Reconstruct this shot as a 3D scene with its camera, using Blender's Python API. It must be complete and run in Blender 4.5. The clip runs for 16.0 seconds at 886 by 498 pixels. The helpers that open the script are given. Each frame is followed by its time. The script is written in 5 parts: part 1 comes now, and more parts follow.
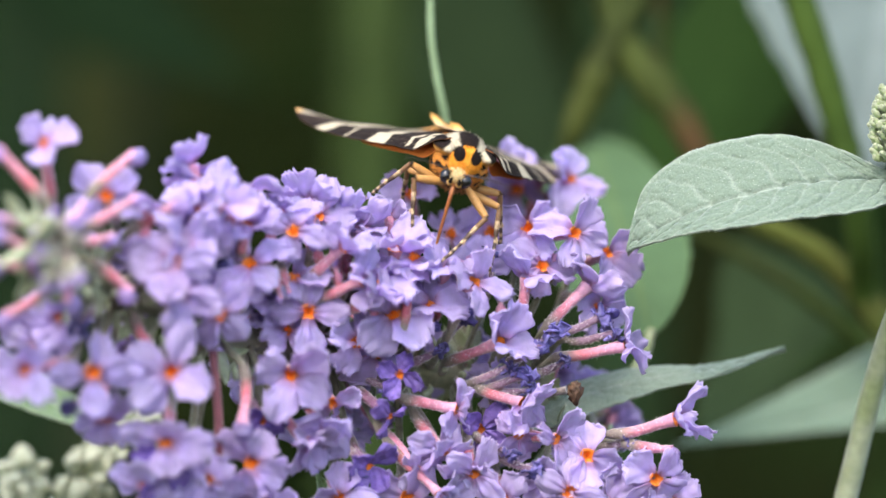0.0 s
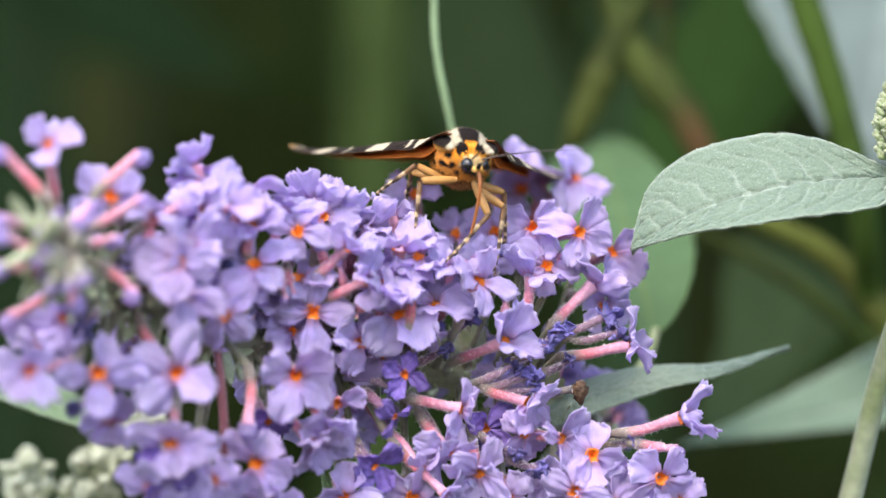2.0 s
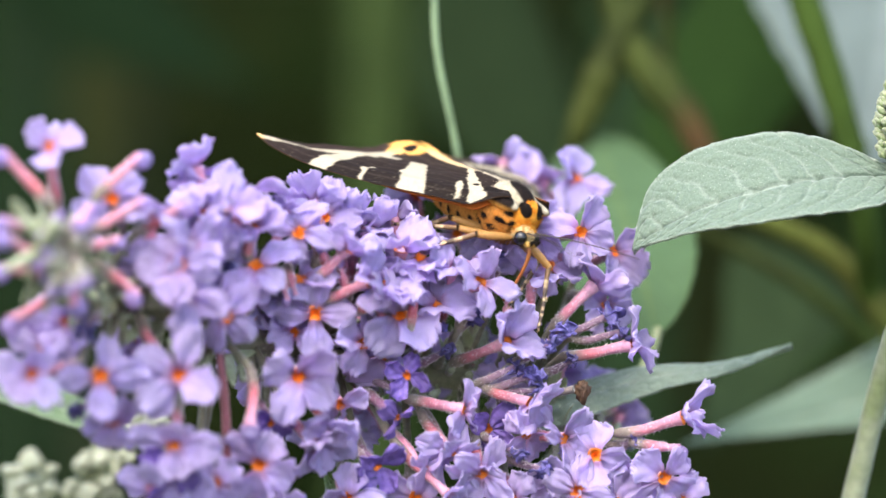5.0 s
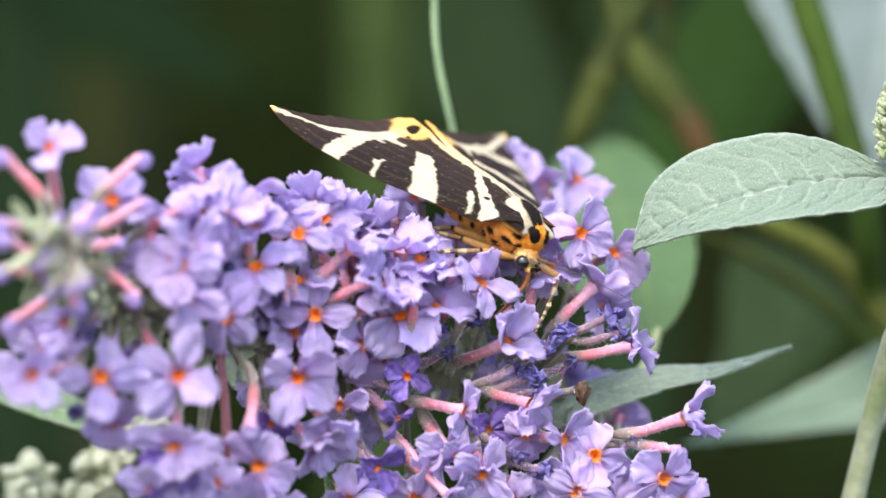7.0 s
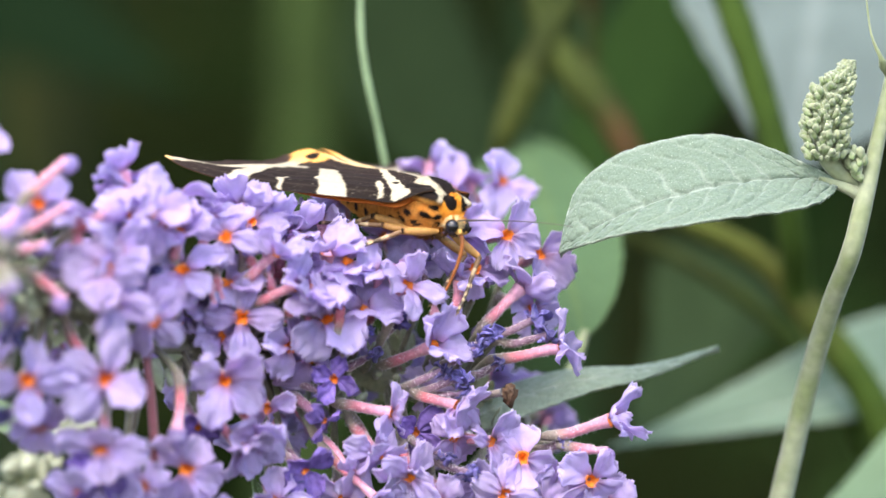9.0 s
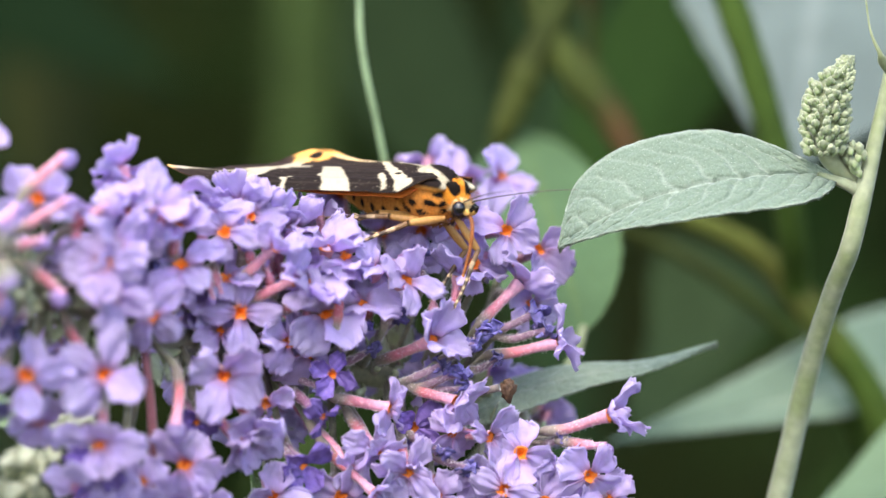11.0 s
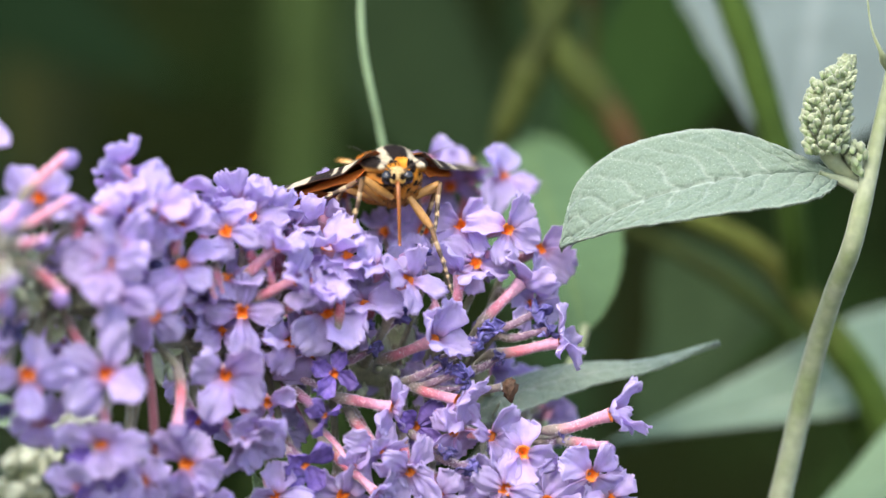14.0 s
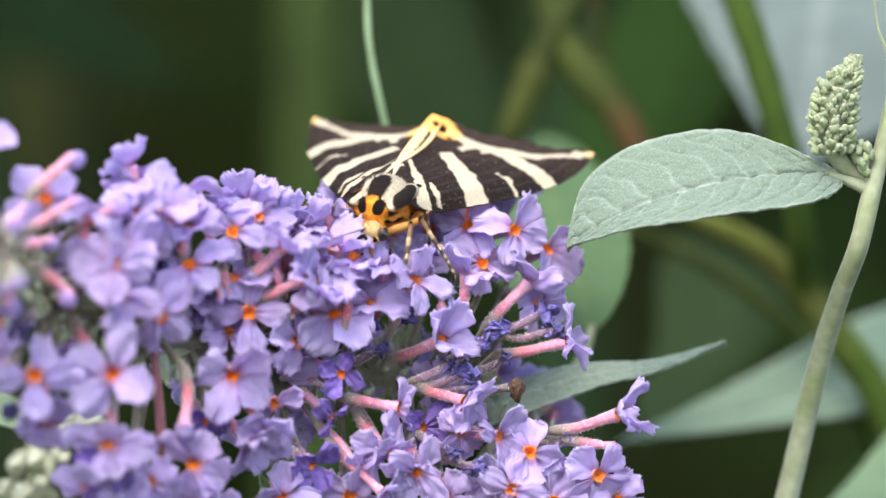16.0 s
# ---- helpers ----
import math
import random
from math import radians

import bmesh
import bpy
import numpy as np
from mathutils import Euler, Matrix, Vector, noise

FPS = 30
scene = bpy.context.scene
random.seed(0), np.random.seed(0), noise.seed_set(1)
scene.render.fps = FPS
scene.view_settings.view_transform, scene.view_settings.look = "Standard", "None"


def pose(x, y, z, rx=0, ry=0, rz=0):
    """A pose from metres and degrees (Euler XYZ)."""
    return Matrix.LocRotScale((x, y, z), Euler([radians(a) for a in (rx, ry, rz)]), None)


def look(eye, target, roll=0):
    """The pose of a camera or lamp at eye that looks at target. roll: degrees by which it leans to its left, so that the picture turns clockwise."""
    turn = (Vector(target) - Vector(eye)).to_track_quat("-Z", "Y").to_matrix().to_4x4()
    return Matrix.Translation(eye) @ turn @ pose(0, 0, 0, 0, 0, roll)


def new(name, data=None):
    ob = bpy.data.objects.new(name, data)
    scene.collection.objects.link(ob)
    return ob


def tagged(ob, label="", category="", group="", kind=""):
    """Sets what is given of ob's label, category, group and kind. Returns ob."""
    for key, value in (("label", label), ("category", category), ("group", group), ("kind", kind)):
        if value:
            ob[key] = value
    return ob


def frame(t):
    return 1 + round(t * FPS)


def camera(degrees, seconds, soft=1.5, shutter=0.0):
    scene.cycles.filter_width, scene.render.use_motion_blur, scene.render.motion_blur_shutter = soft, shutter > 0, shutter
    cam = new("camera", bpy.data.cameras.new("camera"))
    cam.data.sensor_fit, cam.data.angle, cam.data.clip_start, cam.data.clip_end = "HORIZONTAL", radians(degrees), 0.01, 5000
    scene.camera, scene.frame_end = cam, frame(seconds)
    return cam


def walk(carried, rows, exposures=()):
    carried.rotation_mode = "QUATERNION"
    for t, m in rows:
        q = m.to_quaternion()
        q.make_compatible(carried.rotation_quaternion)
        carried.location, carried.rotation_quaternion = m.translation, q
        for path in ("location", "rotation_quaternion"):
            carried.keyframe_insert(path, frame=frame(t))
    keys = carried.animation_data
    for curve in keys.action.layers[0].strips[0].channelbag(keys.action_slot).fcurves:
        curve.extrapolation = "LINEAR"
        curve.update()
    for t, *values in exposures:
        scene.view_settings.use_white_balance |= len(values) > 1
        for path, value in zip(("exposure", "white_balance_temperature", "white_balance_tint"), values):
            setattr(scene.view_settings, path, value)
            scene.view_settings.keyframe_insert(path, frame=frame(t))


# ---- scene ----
# All plan lengths below are in millimetres round the flower head, which hangs 1.2 m above the ground.
MM = 0.001
LIFT = 1200.0
cam = camera(7.0, 16.0, soft=1.5)
cam.data.dof.use_dof = True
cam.data.dof.focus_distance = 0.916
cam.data.dof.aperture_fstop = 9.0
cam.data.dof.aperture_blades = 0


def at(x, y, z):
    """A place of the plan (millimetres: right, away, up) in the world."""
    return Vector((x * MM, y * MM, (z + LIFT) * MM))


def aim(x, z, roll):
    return look(at(0, -915.6, 0), at(x, 0, z), roll)


walk(cam, [
    (0, aim(0.000, -0.000, 0.000)),
    (0.5, aim(-0.207, -0.012, -0.145)),
    (1, aim(-0.293, -0.013, -0.157)),
    (1.5, aim(-0.593, -0.123, -0.181)),
    (2, aim(-0.569, -0.026, -0.187)),
    (2.5, aim(-0.442, -0.007, -0.099)),
    (3, aim(-0.488, -0.156, -0.116)),
    (3.5, aim(0.603, 0.280, -0.140)),
    (4, aim(-0.207, 0.070, -0.462)),
    (6.5, aim(-1.054, 0.051, -0.486)),
    (7, aim(-0.764, 0.186, -0.487)),
    (7.5, aim(-0.145, 0.366, -0.454)),
    (8, aim(1.131, 0.599, -0.534)),
    (8.5, aim(4.818, 0.566, -0.482)),
    (9, aim(8.497, 0.388, -0.681)),
    (11.5, aim(8.659, -0.262, -0.610)),
    (12, aim(8.635, -0.225, -0.612)),
    (12.5, aim(8.556, -0.235, -0.654)),
    (13, aim(8.969, -0.248, -0.686)),
    (13.5, aim(8.544, -0.270, -0.621)),
    (14, aim(8.444, -0.305, -0.666)),
    (14.5, aim(8.458, -0.358, -0.675)),
    (15, aim(8.150, -0.494, -0.658)),
    (15.5, aim(7.700, -0.513, -0.605)),
    (16, aim(7.602, -0.245, -0.705)),
], exposures=((0.0, 1.8), (4.0, 1.82), (6.5, 1.94), (9.0, 1.94), (11.5, 1.86), (16.0, 1.83)))

# ---- light ----
world = bpy.data.worlds.new("world")
scene.world = world
world.use_nodes = True
wn = world.node_tree
sky = wn.nodes.new("ShaderNodeTexSky")
sky.sky_type = "NISHITA"
sky.sun_disc = False
sky.sun_elevation, sky.sun_rotation = radians(54), radians(201)
sky.air_density, sky.dust_density, sky.ozone_density = 1.0, 3.0, 1.0
wn.links.new(sky.outputs["Color"], wn.nodes["Background"].inputs["Color"])
wn.nodes["Background"].inputs["Strength"].default_value = 0.178
lamp = bpy.data.lights.new("sun", "SUN")
lamp.energy, lamp.angle, lamp.color = 0.5, radians(30), (1.0, 0.96, 0.9)
sun = new("sun", lamp)
sun.matrix_world = look((-0.5, -1.3, 3.1), (0, 0, 1.2))


# ---- materials ----
def material(name, color=(0.5, 0.5, 0.5), rough=0.6, vary=0.15, scale=900.0, bump=0.2, bump_scale=2500.0, sheen=0.0,
             translucent=0.0, attribute=False, random_hue=0.0, random_value=0.0, spec=0.4, second=None, coat=0.0, bump_mm=0.05, net=0.0, specks=0.0):
    """A plain dielectric with two scales of mottling; attribute: the colour comes from the mesh's own pattern."""
    m = bpy.data.materials.new(name)
    m.use_nodes = True
    t = m.node_tree
    b = t.nodes["Principled BSDF"]
    out = t.nodes["Material Output"]
    b.inputs["Roughness"].default_value = rough
    b.inputs["Specular IOR Level"].default_value = spec
    b.inputs["Sheen Weight"].default_value = sheen
    b.inputs["Sheen Roughness"].default_value = 0.4
    b.inputs["Coat Weight"].default_value = coat
    tc = t.nodes.new("ShaderNodeTexCoord")
    if attribute:
        base = t.nodes.new("ShaderNodeAttribute")
        base.attribute_name = "pattern"
    else:
        base = t.nodes.new("ShaderNodeRGB")
        base.outputs[0].default_value = (*color, 1)
    source = base.outputs["Color"]
    n1 = t.nodes.new("ShaderNodeTexNoise")
    n1.inputs["Scale"].default_value, n1.inputs["Detail"].default_value = scale, 5
    t.links.new(tc.outputs["Object"], n1.inputs["Vector"])
    if second:
        mix = t.nodes.new("ShaderNodeMix")
        mix.data_type = "RGBA"
        n0 = t.nodes.new("ShaderNodeTexNoise")
        n0.inputs["Scale"].default_value, n0.inputs["Detail"].default_value = scale * 0.23, 3
        t.links.new(tc.outputs["Object"], n0.inputs["Vector"])
        ramp = t.nodes.new("ShaderNodeMapRange")
        ramp.inputs["From Min"].default_value, ramp.inputs["From Max"].default_value = 0.38, 0.64
        t.links.new(n0.outputs["Fac"], ramp.inputs["Value"])
        t.links.new(ramp.outputs["Result"], mix.inputs["Factor"])
        t.links.new(source, mix.inputs["A"])
        mix.inputs["B"].default_value = (*second, 1)
        source = mix.outputs["Result"]
    if specks:
        # scattered grains of pale dust
        cell = t.nodes.new("ShaderNodeTexVoronoi")
        cell.inputs["Scale"].default_value = specks
        t.links.new(tc.outputs["Object"], cell.inputs["Vector"])
        near = t.nodes.new("ShaderNodeMapRange")
        near.inputs["From Min"].default_value, near.inputs["From Max"].default_value = 0.16, 0.06
        t.links.new(cell.outputs["Distance"], near.inputs["Value"])
        dust = t.nodes.new("ShaderNodeMix")
        dust.data_type = "RGBA"
        t.links.new(near.outputs["Result"], dust.inputs["Factor"])
        t.links.new(source, dust.inputs["A"])
        dust.inputs["B"].default_value = (0.36, 0.41, 0.33, 1)
        source = dust.outputs["Result"]
    hsv = t.nodes.new("ShaderNodeHueSaturation")
    t.links.new(source, hsv.inputs["Color"])
    val = t.nodes.new("ShaderNodeMapRange")
    val.inputs["From Min"].default_value, val.inputs["From Max"].default_value = 0.25, 0.75
    val.inputs["To Min"].default_value, val.inputs["To Max"].default_value = 1 - vary, 1 + vary
    t.links.new(n1.outputs["Fac"], val.inputs["Value"])
    value = val.outputs["Result"]
    if random_hue or random_value:
        info = t.nodes.new("ShaderNodeObjectInfo")
        hue = t.nodes.new("ShaderNodeMapRange")
        hue.inputs["To Min"].default_value, hue.inputs["To Max"].default_value = 0.5 - random_hue, 0.5 + random_hue
        t.links.new(info.outputs["Random"], hue.inputs["Value"])
        t.links.new(hue.outputs["Result"], hsv.inputs["Hue"])
        rv = t.nodes.new("ShaderNodeMath")
        rv.operation = "MULTIPLY_ADD"
        wrap = t.nodes.new("ShaderNodeMath")
        wrap.operation = "FRACT"
        far = t.nodes.new("ShaderNodeMath")
        far.operation = "MULTIPLY"
        far.inputs[1].default_value = 17.3
        t.links.new(info.outputs["Random"], far.inputs[0])
        t.links.new(far.outputs[0], wrap.inputs[0])
        t.links.new(wrap.outputs[0], rv.inputs[0])
        rv.inputs[1].default_value, rv.inputs[2].default_value = 2 * random_value, 1 - random_value
        both = t.nodes.new("ShaderNodeMath")
        both.operation = "MULTIPLY"
        t.links.new(value, both.inputs[0])
        t.links.new(rv.outputs[0], both.inputs[1])
        value = both.outputs[0]
    t.links.new(value, hsv.inputs["Value"])
    t.links.new(hsv.outputs["Color"], b.inputs["Base Color"])
    if bump:
        n2 = t.nodes.new("ShaderNodeTexNoise")
        n2.inputs["Scale"].default_value, n2.inputs["Detail"].default_value = bump_scale, 4
        t.links.new(tc.outputs["Object"], n2.inputs["Vector"])
        bp = t.nodes.new("ShaderNodeBump")
        bp.inputs["Strength"].default_value, bp.inputs["Distance"].default_value = bump, bump_mm * MM
        height = n2.outputs["Fac"]
        if net:
            vo = t.nodes.new("ShaderNodeTexVoronoi")
            vo.feature = "DISTANCE_TO_EDGE"
            vo.inputs["Scale"].default_value = net
            t.links.new(tc.outputs["Object"], vo.inputs["Vector"])
            rise = t.nodes.new("ShaderNodeMapRange")
            rise.inputs["From Max"].default_value, rise.inputs["To Max"].default_value = 0.25, 2.0
            t.links.new(vo.outputs["Distance"], rise.inputs["Value"])
            add = t.nodes.new("ShaderNodeMath")
            t.links.new(n2.outputs["Fac"], add.inputs[0])
            t.links.new(rise.outputs["Result"], add.inputs[1])
            height = add.outputs[0]
        t.links.new(height, bp.inputs["Height"])
        t.links.new(bp.outputs["Normal"], b.inputs["Normal"])
    if translucent:
        tr = t.nodes.new("ShaderNodeBsdfTranslucent")
        t.links.new(hsv.outputs["Color"], tr.inputs["Color"])
        ms = t.nodes.new("ShaderNodeMixShader")
        ms.inputs[0].default_value = translucent
        t.links.new(b.outputs[0], ms.inputs[1])
        t.links.new(tr.outputs[0], ms.inputs[2])
        t.links.new(ms.outputs[0], out.inputs["Surface"])
    return m


PETAL = material("lilac_petal", rough=0.55, vary=0.16, scale=700, bump=0.5, bump_scale=3500, sheen=0.1, translucent=0.62, spec=0.25,
                 attribute=True, random_hue=0.014, random_value=0.1, bump_mm=0.12)
TUBE = material("corolla_tube", rough=0.6, vary=0.3, scale=1500, bump=0.8, bump_scale=5000, sheen=0.5, attribute=True, random_value=0.15, bump_mm=0.1)
THROAT = material("orange_throat", (0.72, 0.19, 0.018), rough=0.5, vary=0.25, scale=2500, bump=0.4)
WITHERED = material("withered_petal", (0.035, 0.028, 0.12), rough=0.6, vary=0.5, scale=1500, bump=0.8, bump_scale=3000, random_value=0.3, spec=0.6,
                    second=(0.12, 0.1, 0.3))
FADED = material("fading_petal", (0.26, 0.17, 0.5), rough=0.6, vary=0.4, scale=900, bump=0.6, bump_scale=3000, translucent=0.3, random_value=0.25, second=(0.13, 0.08, 0.3))
BROWN_DRY = material("dry_brown", (0.06, 0.03, 0.014), rough=0.7, vary=0.5, scale=1500, bump=0.8)
STALK = material("felted_stalk", (0.17, 0.205, 0.09), rough=0.8, vary=0.18, scale=800, bump=0.6, sheen=0.25, second=(0.25, 0.275, 0.17))
PALE_BUD = material("whitish_bud", (0.4, 0.42, 0.31), rough=0.9, vary=0.3, scale=700, bump=0.8, bump_scale=2500, sheen=0.2, second=(0.3, 0.34, 0.2))
CALYX_MAT = material("felted_calyx", (0.36, 0.39, 0.26), rough=0.85, vary=0.3, scale=900, bump=0.6, sheen=0.2, second=(0.28, 0.33, 0.17))
LEAF = material("grey_green_leaf", attribute=True, rough=0.7, vary=0.22, scale=3500, bump=0.8, bump_scale=4500, sheen=0.25, translucent=0.1, bump_mm=0.07, spec=0.25, specks=2600, net=700)
LEAF_BACK = material("green_leaf_behind", attribute=True, rough=0.8, vary=0.12, scale=120, bump=0.3, bump_scale=900, translucent=0.15, spec=0.04)
BUD = material("pale_bud", (0.27, 0.295, 0.19), rough=0.9, vary=0.3, scale=1300, bump=0.8, bump_scale=4000, sheen=0.4, second=(0.2, 0.27, 0.11), spec=0.15)
WOODY = material("green_brown_twig", attribute=True, spec=0.12, rough=0.8, vary=0.3, scale=150, bump=0.4)
WING = material("moth_wing", attribute=True, rough=0.8, vary=0.12, scale=2500, bump=0.5, bump_scale=6000, sheen=0.0, bump_mm=0.05, spec=0.1)
FUR = material("moth_fur", attribute=True, rough=0.85, vary=0.3, scale=2500, bump=0.9, bump_scale=5000, bump_mm=0.12, spec=0.12)
EYE = material("compound_eye", (0.006, 0.005, 0.005), rough=0.22, vary=0.3, scale=3000, bump=0.3, bump_scale=9000, spec=0.6)
LEG = material("banded_leg", attribute=True, rough=0.5, vary=0.2, scale=2500, bump=0.4, bump_scale=6000)
FEELER = material("dark_antenna", (0.06, 0.045, 0.035), rough=0.5, vary=0.3, scale=2000)
TONGUE = material("proboscis_skin", (0.32, 0.11, 0.03), rough=0.35, vary=0.25, scale=2000, bump=0.3, translucent=0.15)
HEDGE = material("hedge_leaf", attribute=True, spec=0.02, rough=0.9, vary=0.3, scale=40, bump=0.2, bump_scale=300)
SOIL = material("garden_soil", (0.045, 0.035, 0.022), rough=0.95, vary=0.35, scale=14, bump=0.8, bump_scale=60, second=(0.03, 0.045, 0.015), bump_mm=15)


# ---- mesh tools ----
def mesh_of(name, verts, faces, colors=None):
    me = bpy.data.meshes.new(name)
    me.from_pydata([tuple(float(c) * MM for c in v) for v in verts], [], [tuple(int(i) for i in f) for f in faces])
    me.polygons.foreach_set("use_smooth", [True] * len(me.polygons))
    if colors is not None:
        a = me.color_attributes.new("pattern", "FLOAT_COLOR", "POINT")
        flat = np.ones((len(verts), 4), np.float32)
        flat[:, :3] = np.asarray(colors, np.float32)[:, :3]
        a.data.foreach_set("color", flat.ravel())
    me.update()
    return me


def join(*pieces):
    """Several (verts, faces, colors) as one."""
    verts, faces, colors = [], [], []
    for v, f, c in pieces:
        k = len(verts)
        verts += [tuple(p) for p in v]
        faces += [tuple(i + k for i in q) for q in f]
        colors += [tuple(q) for q in c]
    return verts, faces, colors


def part(name, geometry, mat, parent=None, label="", place=None):
    """One mesh object of a bmesh-free geometry (verts, faces, colors) or a ready mesh, under parent."""
    me = geometry if isinstance(geometry, bpy.types.Mesh) else mesh_of(name, *geometry)
    if not me.materials:
        me.materials.append(mat)
    ob = new(name, me)
    if parent:
        ob.parent = parent
    if place is not None:
        ob.matrix_basis = place
    if label:
        tagged(ob, label=label)
    return ob


def tube(points, radii, colors, sides=8, caps=True):
    """A round rod along points (mm), with a radius and a colour for each."""
    pts = [Vector(p) for p in points]
    verts, faces, cols = [], [], []
    up = Vector((0.13, 0.97, 0.2))
    for i, p in enumerate(pts):
        d = (pts[min(i + 1, len(pts) - 1)] - pts[max(i - 1, 0)]).normalized()
        a = d.cross(up)
        if a.length < 1e-3:
            a = d.cross(Vector((1, 0, 0)))
        a.normalize()
        b = d.cross(a)
        for k in range(sides):
            w = 2 * math.pi * k / sides
            verts.append(p + (a * math.cos(w) + b * math.sin(w)) * radii[i])
            cols.append(colors[i])
    n = len(pts)
    for i in range(n - 1):
        for k in range(sides):
            j = (k + 1) % sides
            faces.append((i * sides + k, i * sides + j, (i + 1) * sides + j, (i + 1) * sides + k))
    if caps:
        faces.append(tuple(range(sides)))
        faces.append(tuple((n - 1) * sides + k for k in reversed(range(sides))))
    return verts, faces, cols


def bezier(p0, p1, p2, p3, n):
    p0, p1, p2, p3 = (Vector(p) for p in (p0, p1, p2, p3))
    return [p0 * (1 - t) ** 3 + p1 * 3 * t * (1 - t) ** 2 + p2 * 3 * t * t * (1 - t) + p3 * t ** 3 for t in (i / (n - 1) for i in range(n))]


def smooth(points, n):
    """A soft line of n points through the given ones."""
    p = [Vector(q) for q in points]
    p = [p[0] * 2 - p[1]] + p + [p[-1] * 2 - p[-2]]
    out = []
    for i in range(n):
        s = i / (n - 1) * (len(p) - 3)
        k = min(int(s), len(p) - 4)
        t = s - k
        a, b, c, d = p[k:k + 4]
        out.append(0.5 * (2 * b + (c - a) * t + (2 * a - 5 * b + 4 * c - d) * t * t + (3 * b - a - 3 * c + d) * t ** 3))
    return out


def ball(center, radii, nu=24, nv=16, shape=None, color=None):
    """A rounded body: shape(x, y, z) may move its points, color(x, y, z) tints them."""
    c, verts, faces = Vector(center), [], []
    for i in range(nv + 1):
        th = math.pi * i / nv
        for k in range(nu):
            ph = 2 * math.pi * k / nu
            verts.append(c + Vector((radii[0] * math.sin(th) * math.cos(ph), radii[1] * math.cos(th), radii[2] * math.sin(th) * math.sin(ph))))
    for i in range(nv):
        for k in range(nu):
            j = (k + 1) % nu
            faces.append((i * nu + k, (i + 1) * nu + k, (i + 1) * nu + j, i * nu + j))
    if shape:
        verts = [Vector(shape(*v)) for v in verts]
    cols = [color(*v) if color else (0.5, 0.5, 0.5) for v in verts]
    return verts, faces, cols


def sheet(func, nu, nv, thick, top, under=None):
    """A thin curved sheet with two faces: func(u, v) gives its place (mm), top(u, v) its colour."""
    us, vs = [i / nu for i in range(nu + 1)], [j / nv for j in range(nv + 1)]
    grid = [[Vector(func(u, v)) for v in vs] for u in us]
    verts, cols, faces = [], [], []
    m = (nu + 1) * (nv + 1)
    for side in (0, 1):
        for i in range(nu + 1):
            for j in range(nv + 1):
                a = grid[min(i + 1, nu)][j] - grid[max(i - 1, 0)][j]
                b = grid[i][min(j + 1, nv)] - grid[i][max(j - 1, 0)]
                n = a.cross(b)
                n = n.normalized() if n.length > 1e-9 else Vector((0, 0, 1))
                verts.append(grid[i][j] + n * (thick / 2 if side == 0 else -thick / 2))
                cols.append(top(us[i], vs[j]) if side == 0 or under is None else under(us[i], vs[j]))
    at_ = lambda s, i, j: s * m + i * (nv + 1) + j
    for i in range(nu):
        for j in range(nv):
            faces.append((at_(0, i, j), at_(0, i + 1, j), at_(0, i + 1, j + 1), at_(0, i, j + 1)))
            faces.append((at_(1, i, j + 1), at_(1, i + 1, j + 1), at_(1, i + 1, j), at_(1, i, j)))
    for i in range(nu):
        faces.append((at_(0, i + 1, 0), at_(0, i, 0), at_(1, i, 0), at_(1, i + 1, 0)))
        faces.append((at_(0, i, nv), at_(0, i + 1, nv), at_(1, i + 1, nv), at_(1, i, nv)))
    for j in range(nv):
        faces.append((at_(0, 0, j), at_(0, 0, j + 1), at_(1, 0, j + 1), at_(1, 0, j)))
        faces.append((at_(0, nu, j + 1), at_(0, nu, j), at_(1, nu, j), at_(1, nu, j + 1)))
    return verts, faces, cols


def mix(a, b, t):
    t = max(0.0, min(1.0, t))
    return tuple(x * (1 - t) + y * t for x, y in zip(a, b))


def step(a, b, x):
    t = max(0.0, min(1.0, (x - a) / (b - a)))
    return t * t * (3 - 2 * t)


def thing(name, x, y, z, label, category, group="", kind=""):
    """An Empty at a plan place, which carries a thing's parts."""
    e = new(name)
    e.empty_display_size = 0.005
    e.location = at(x, y, z)
    return tagged(e, label, category, group, kind)


def rel(points, origin):
    return [Vector(p) - Vector(origin) for p in points]


RNG = random.Random(7)


# ---- ground and hedge ----
def ground():
    n, verts, faces = 40, [], []
    size = [-1 + 2 * i / n for i in range(n + 1)]
    for a in size:
        for b in size:
            x, y = (math.copysign(abs(a) ** 3, a) * 400000, math.copysign(abs(b) ** 3, b) * 400000)
            h = 25 * noise.noise(Vector((x * 0.002, y * 0.002, 0))) if abs(x) < 5000 and abs(y) < 5000 else 0
            verts.append((x, y, h))
    for i in range(n):
        for j in range(n):
            k = i * (n + 1) + j
            faces.append((k, k + n + 1, k + n + 2, k + 1))
    ob = part("ground", (verts, faces, [(0.04, 0.04, 0.03)] * len(verts)), SOIL)
    tagged(ob, "dark bare garden soil under the shrubs", "ground", kind="structure")


def leaf_blade(verts, faces, cols, place, size, color):
    """One simple folded leaf of a far shrub."""
    k = len(verts)
    outline = ((0, 0, 0), (0.3, 0.22, 0.06), (0.65, 0.2, 0.07), (1, 0, -0.05), (0.65, -0.2, 0.07), (0.3, -0.22, 0.06), (0.5, 0, 0))
    for p in outline:
        verts.append(place @ (Vector(p) * size))
        cols.append(color)
    faces += [(k, k + 1, k + 6), (k + 1, k + 2, k + 6), (k + 2, k + 3, k + 6), (k + 3, k + 4, k + 6), (k + 4, k + 5, k + 6), (k + 5, k, k + 6)]


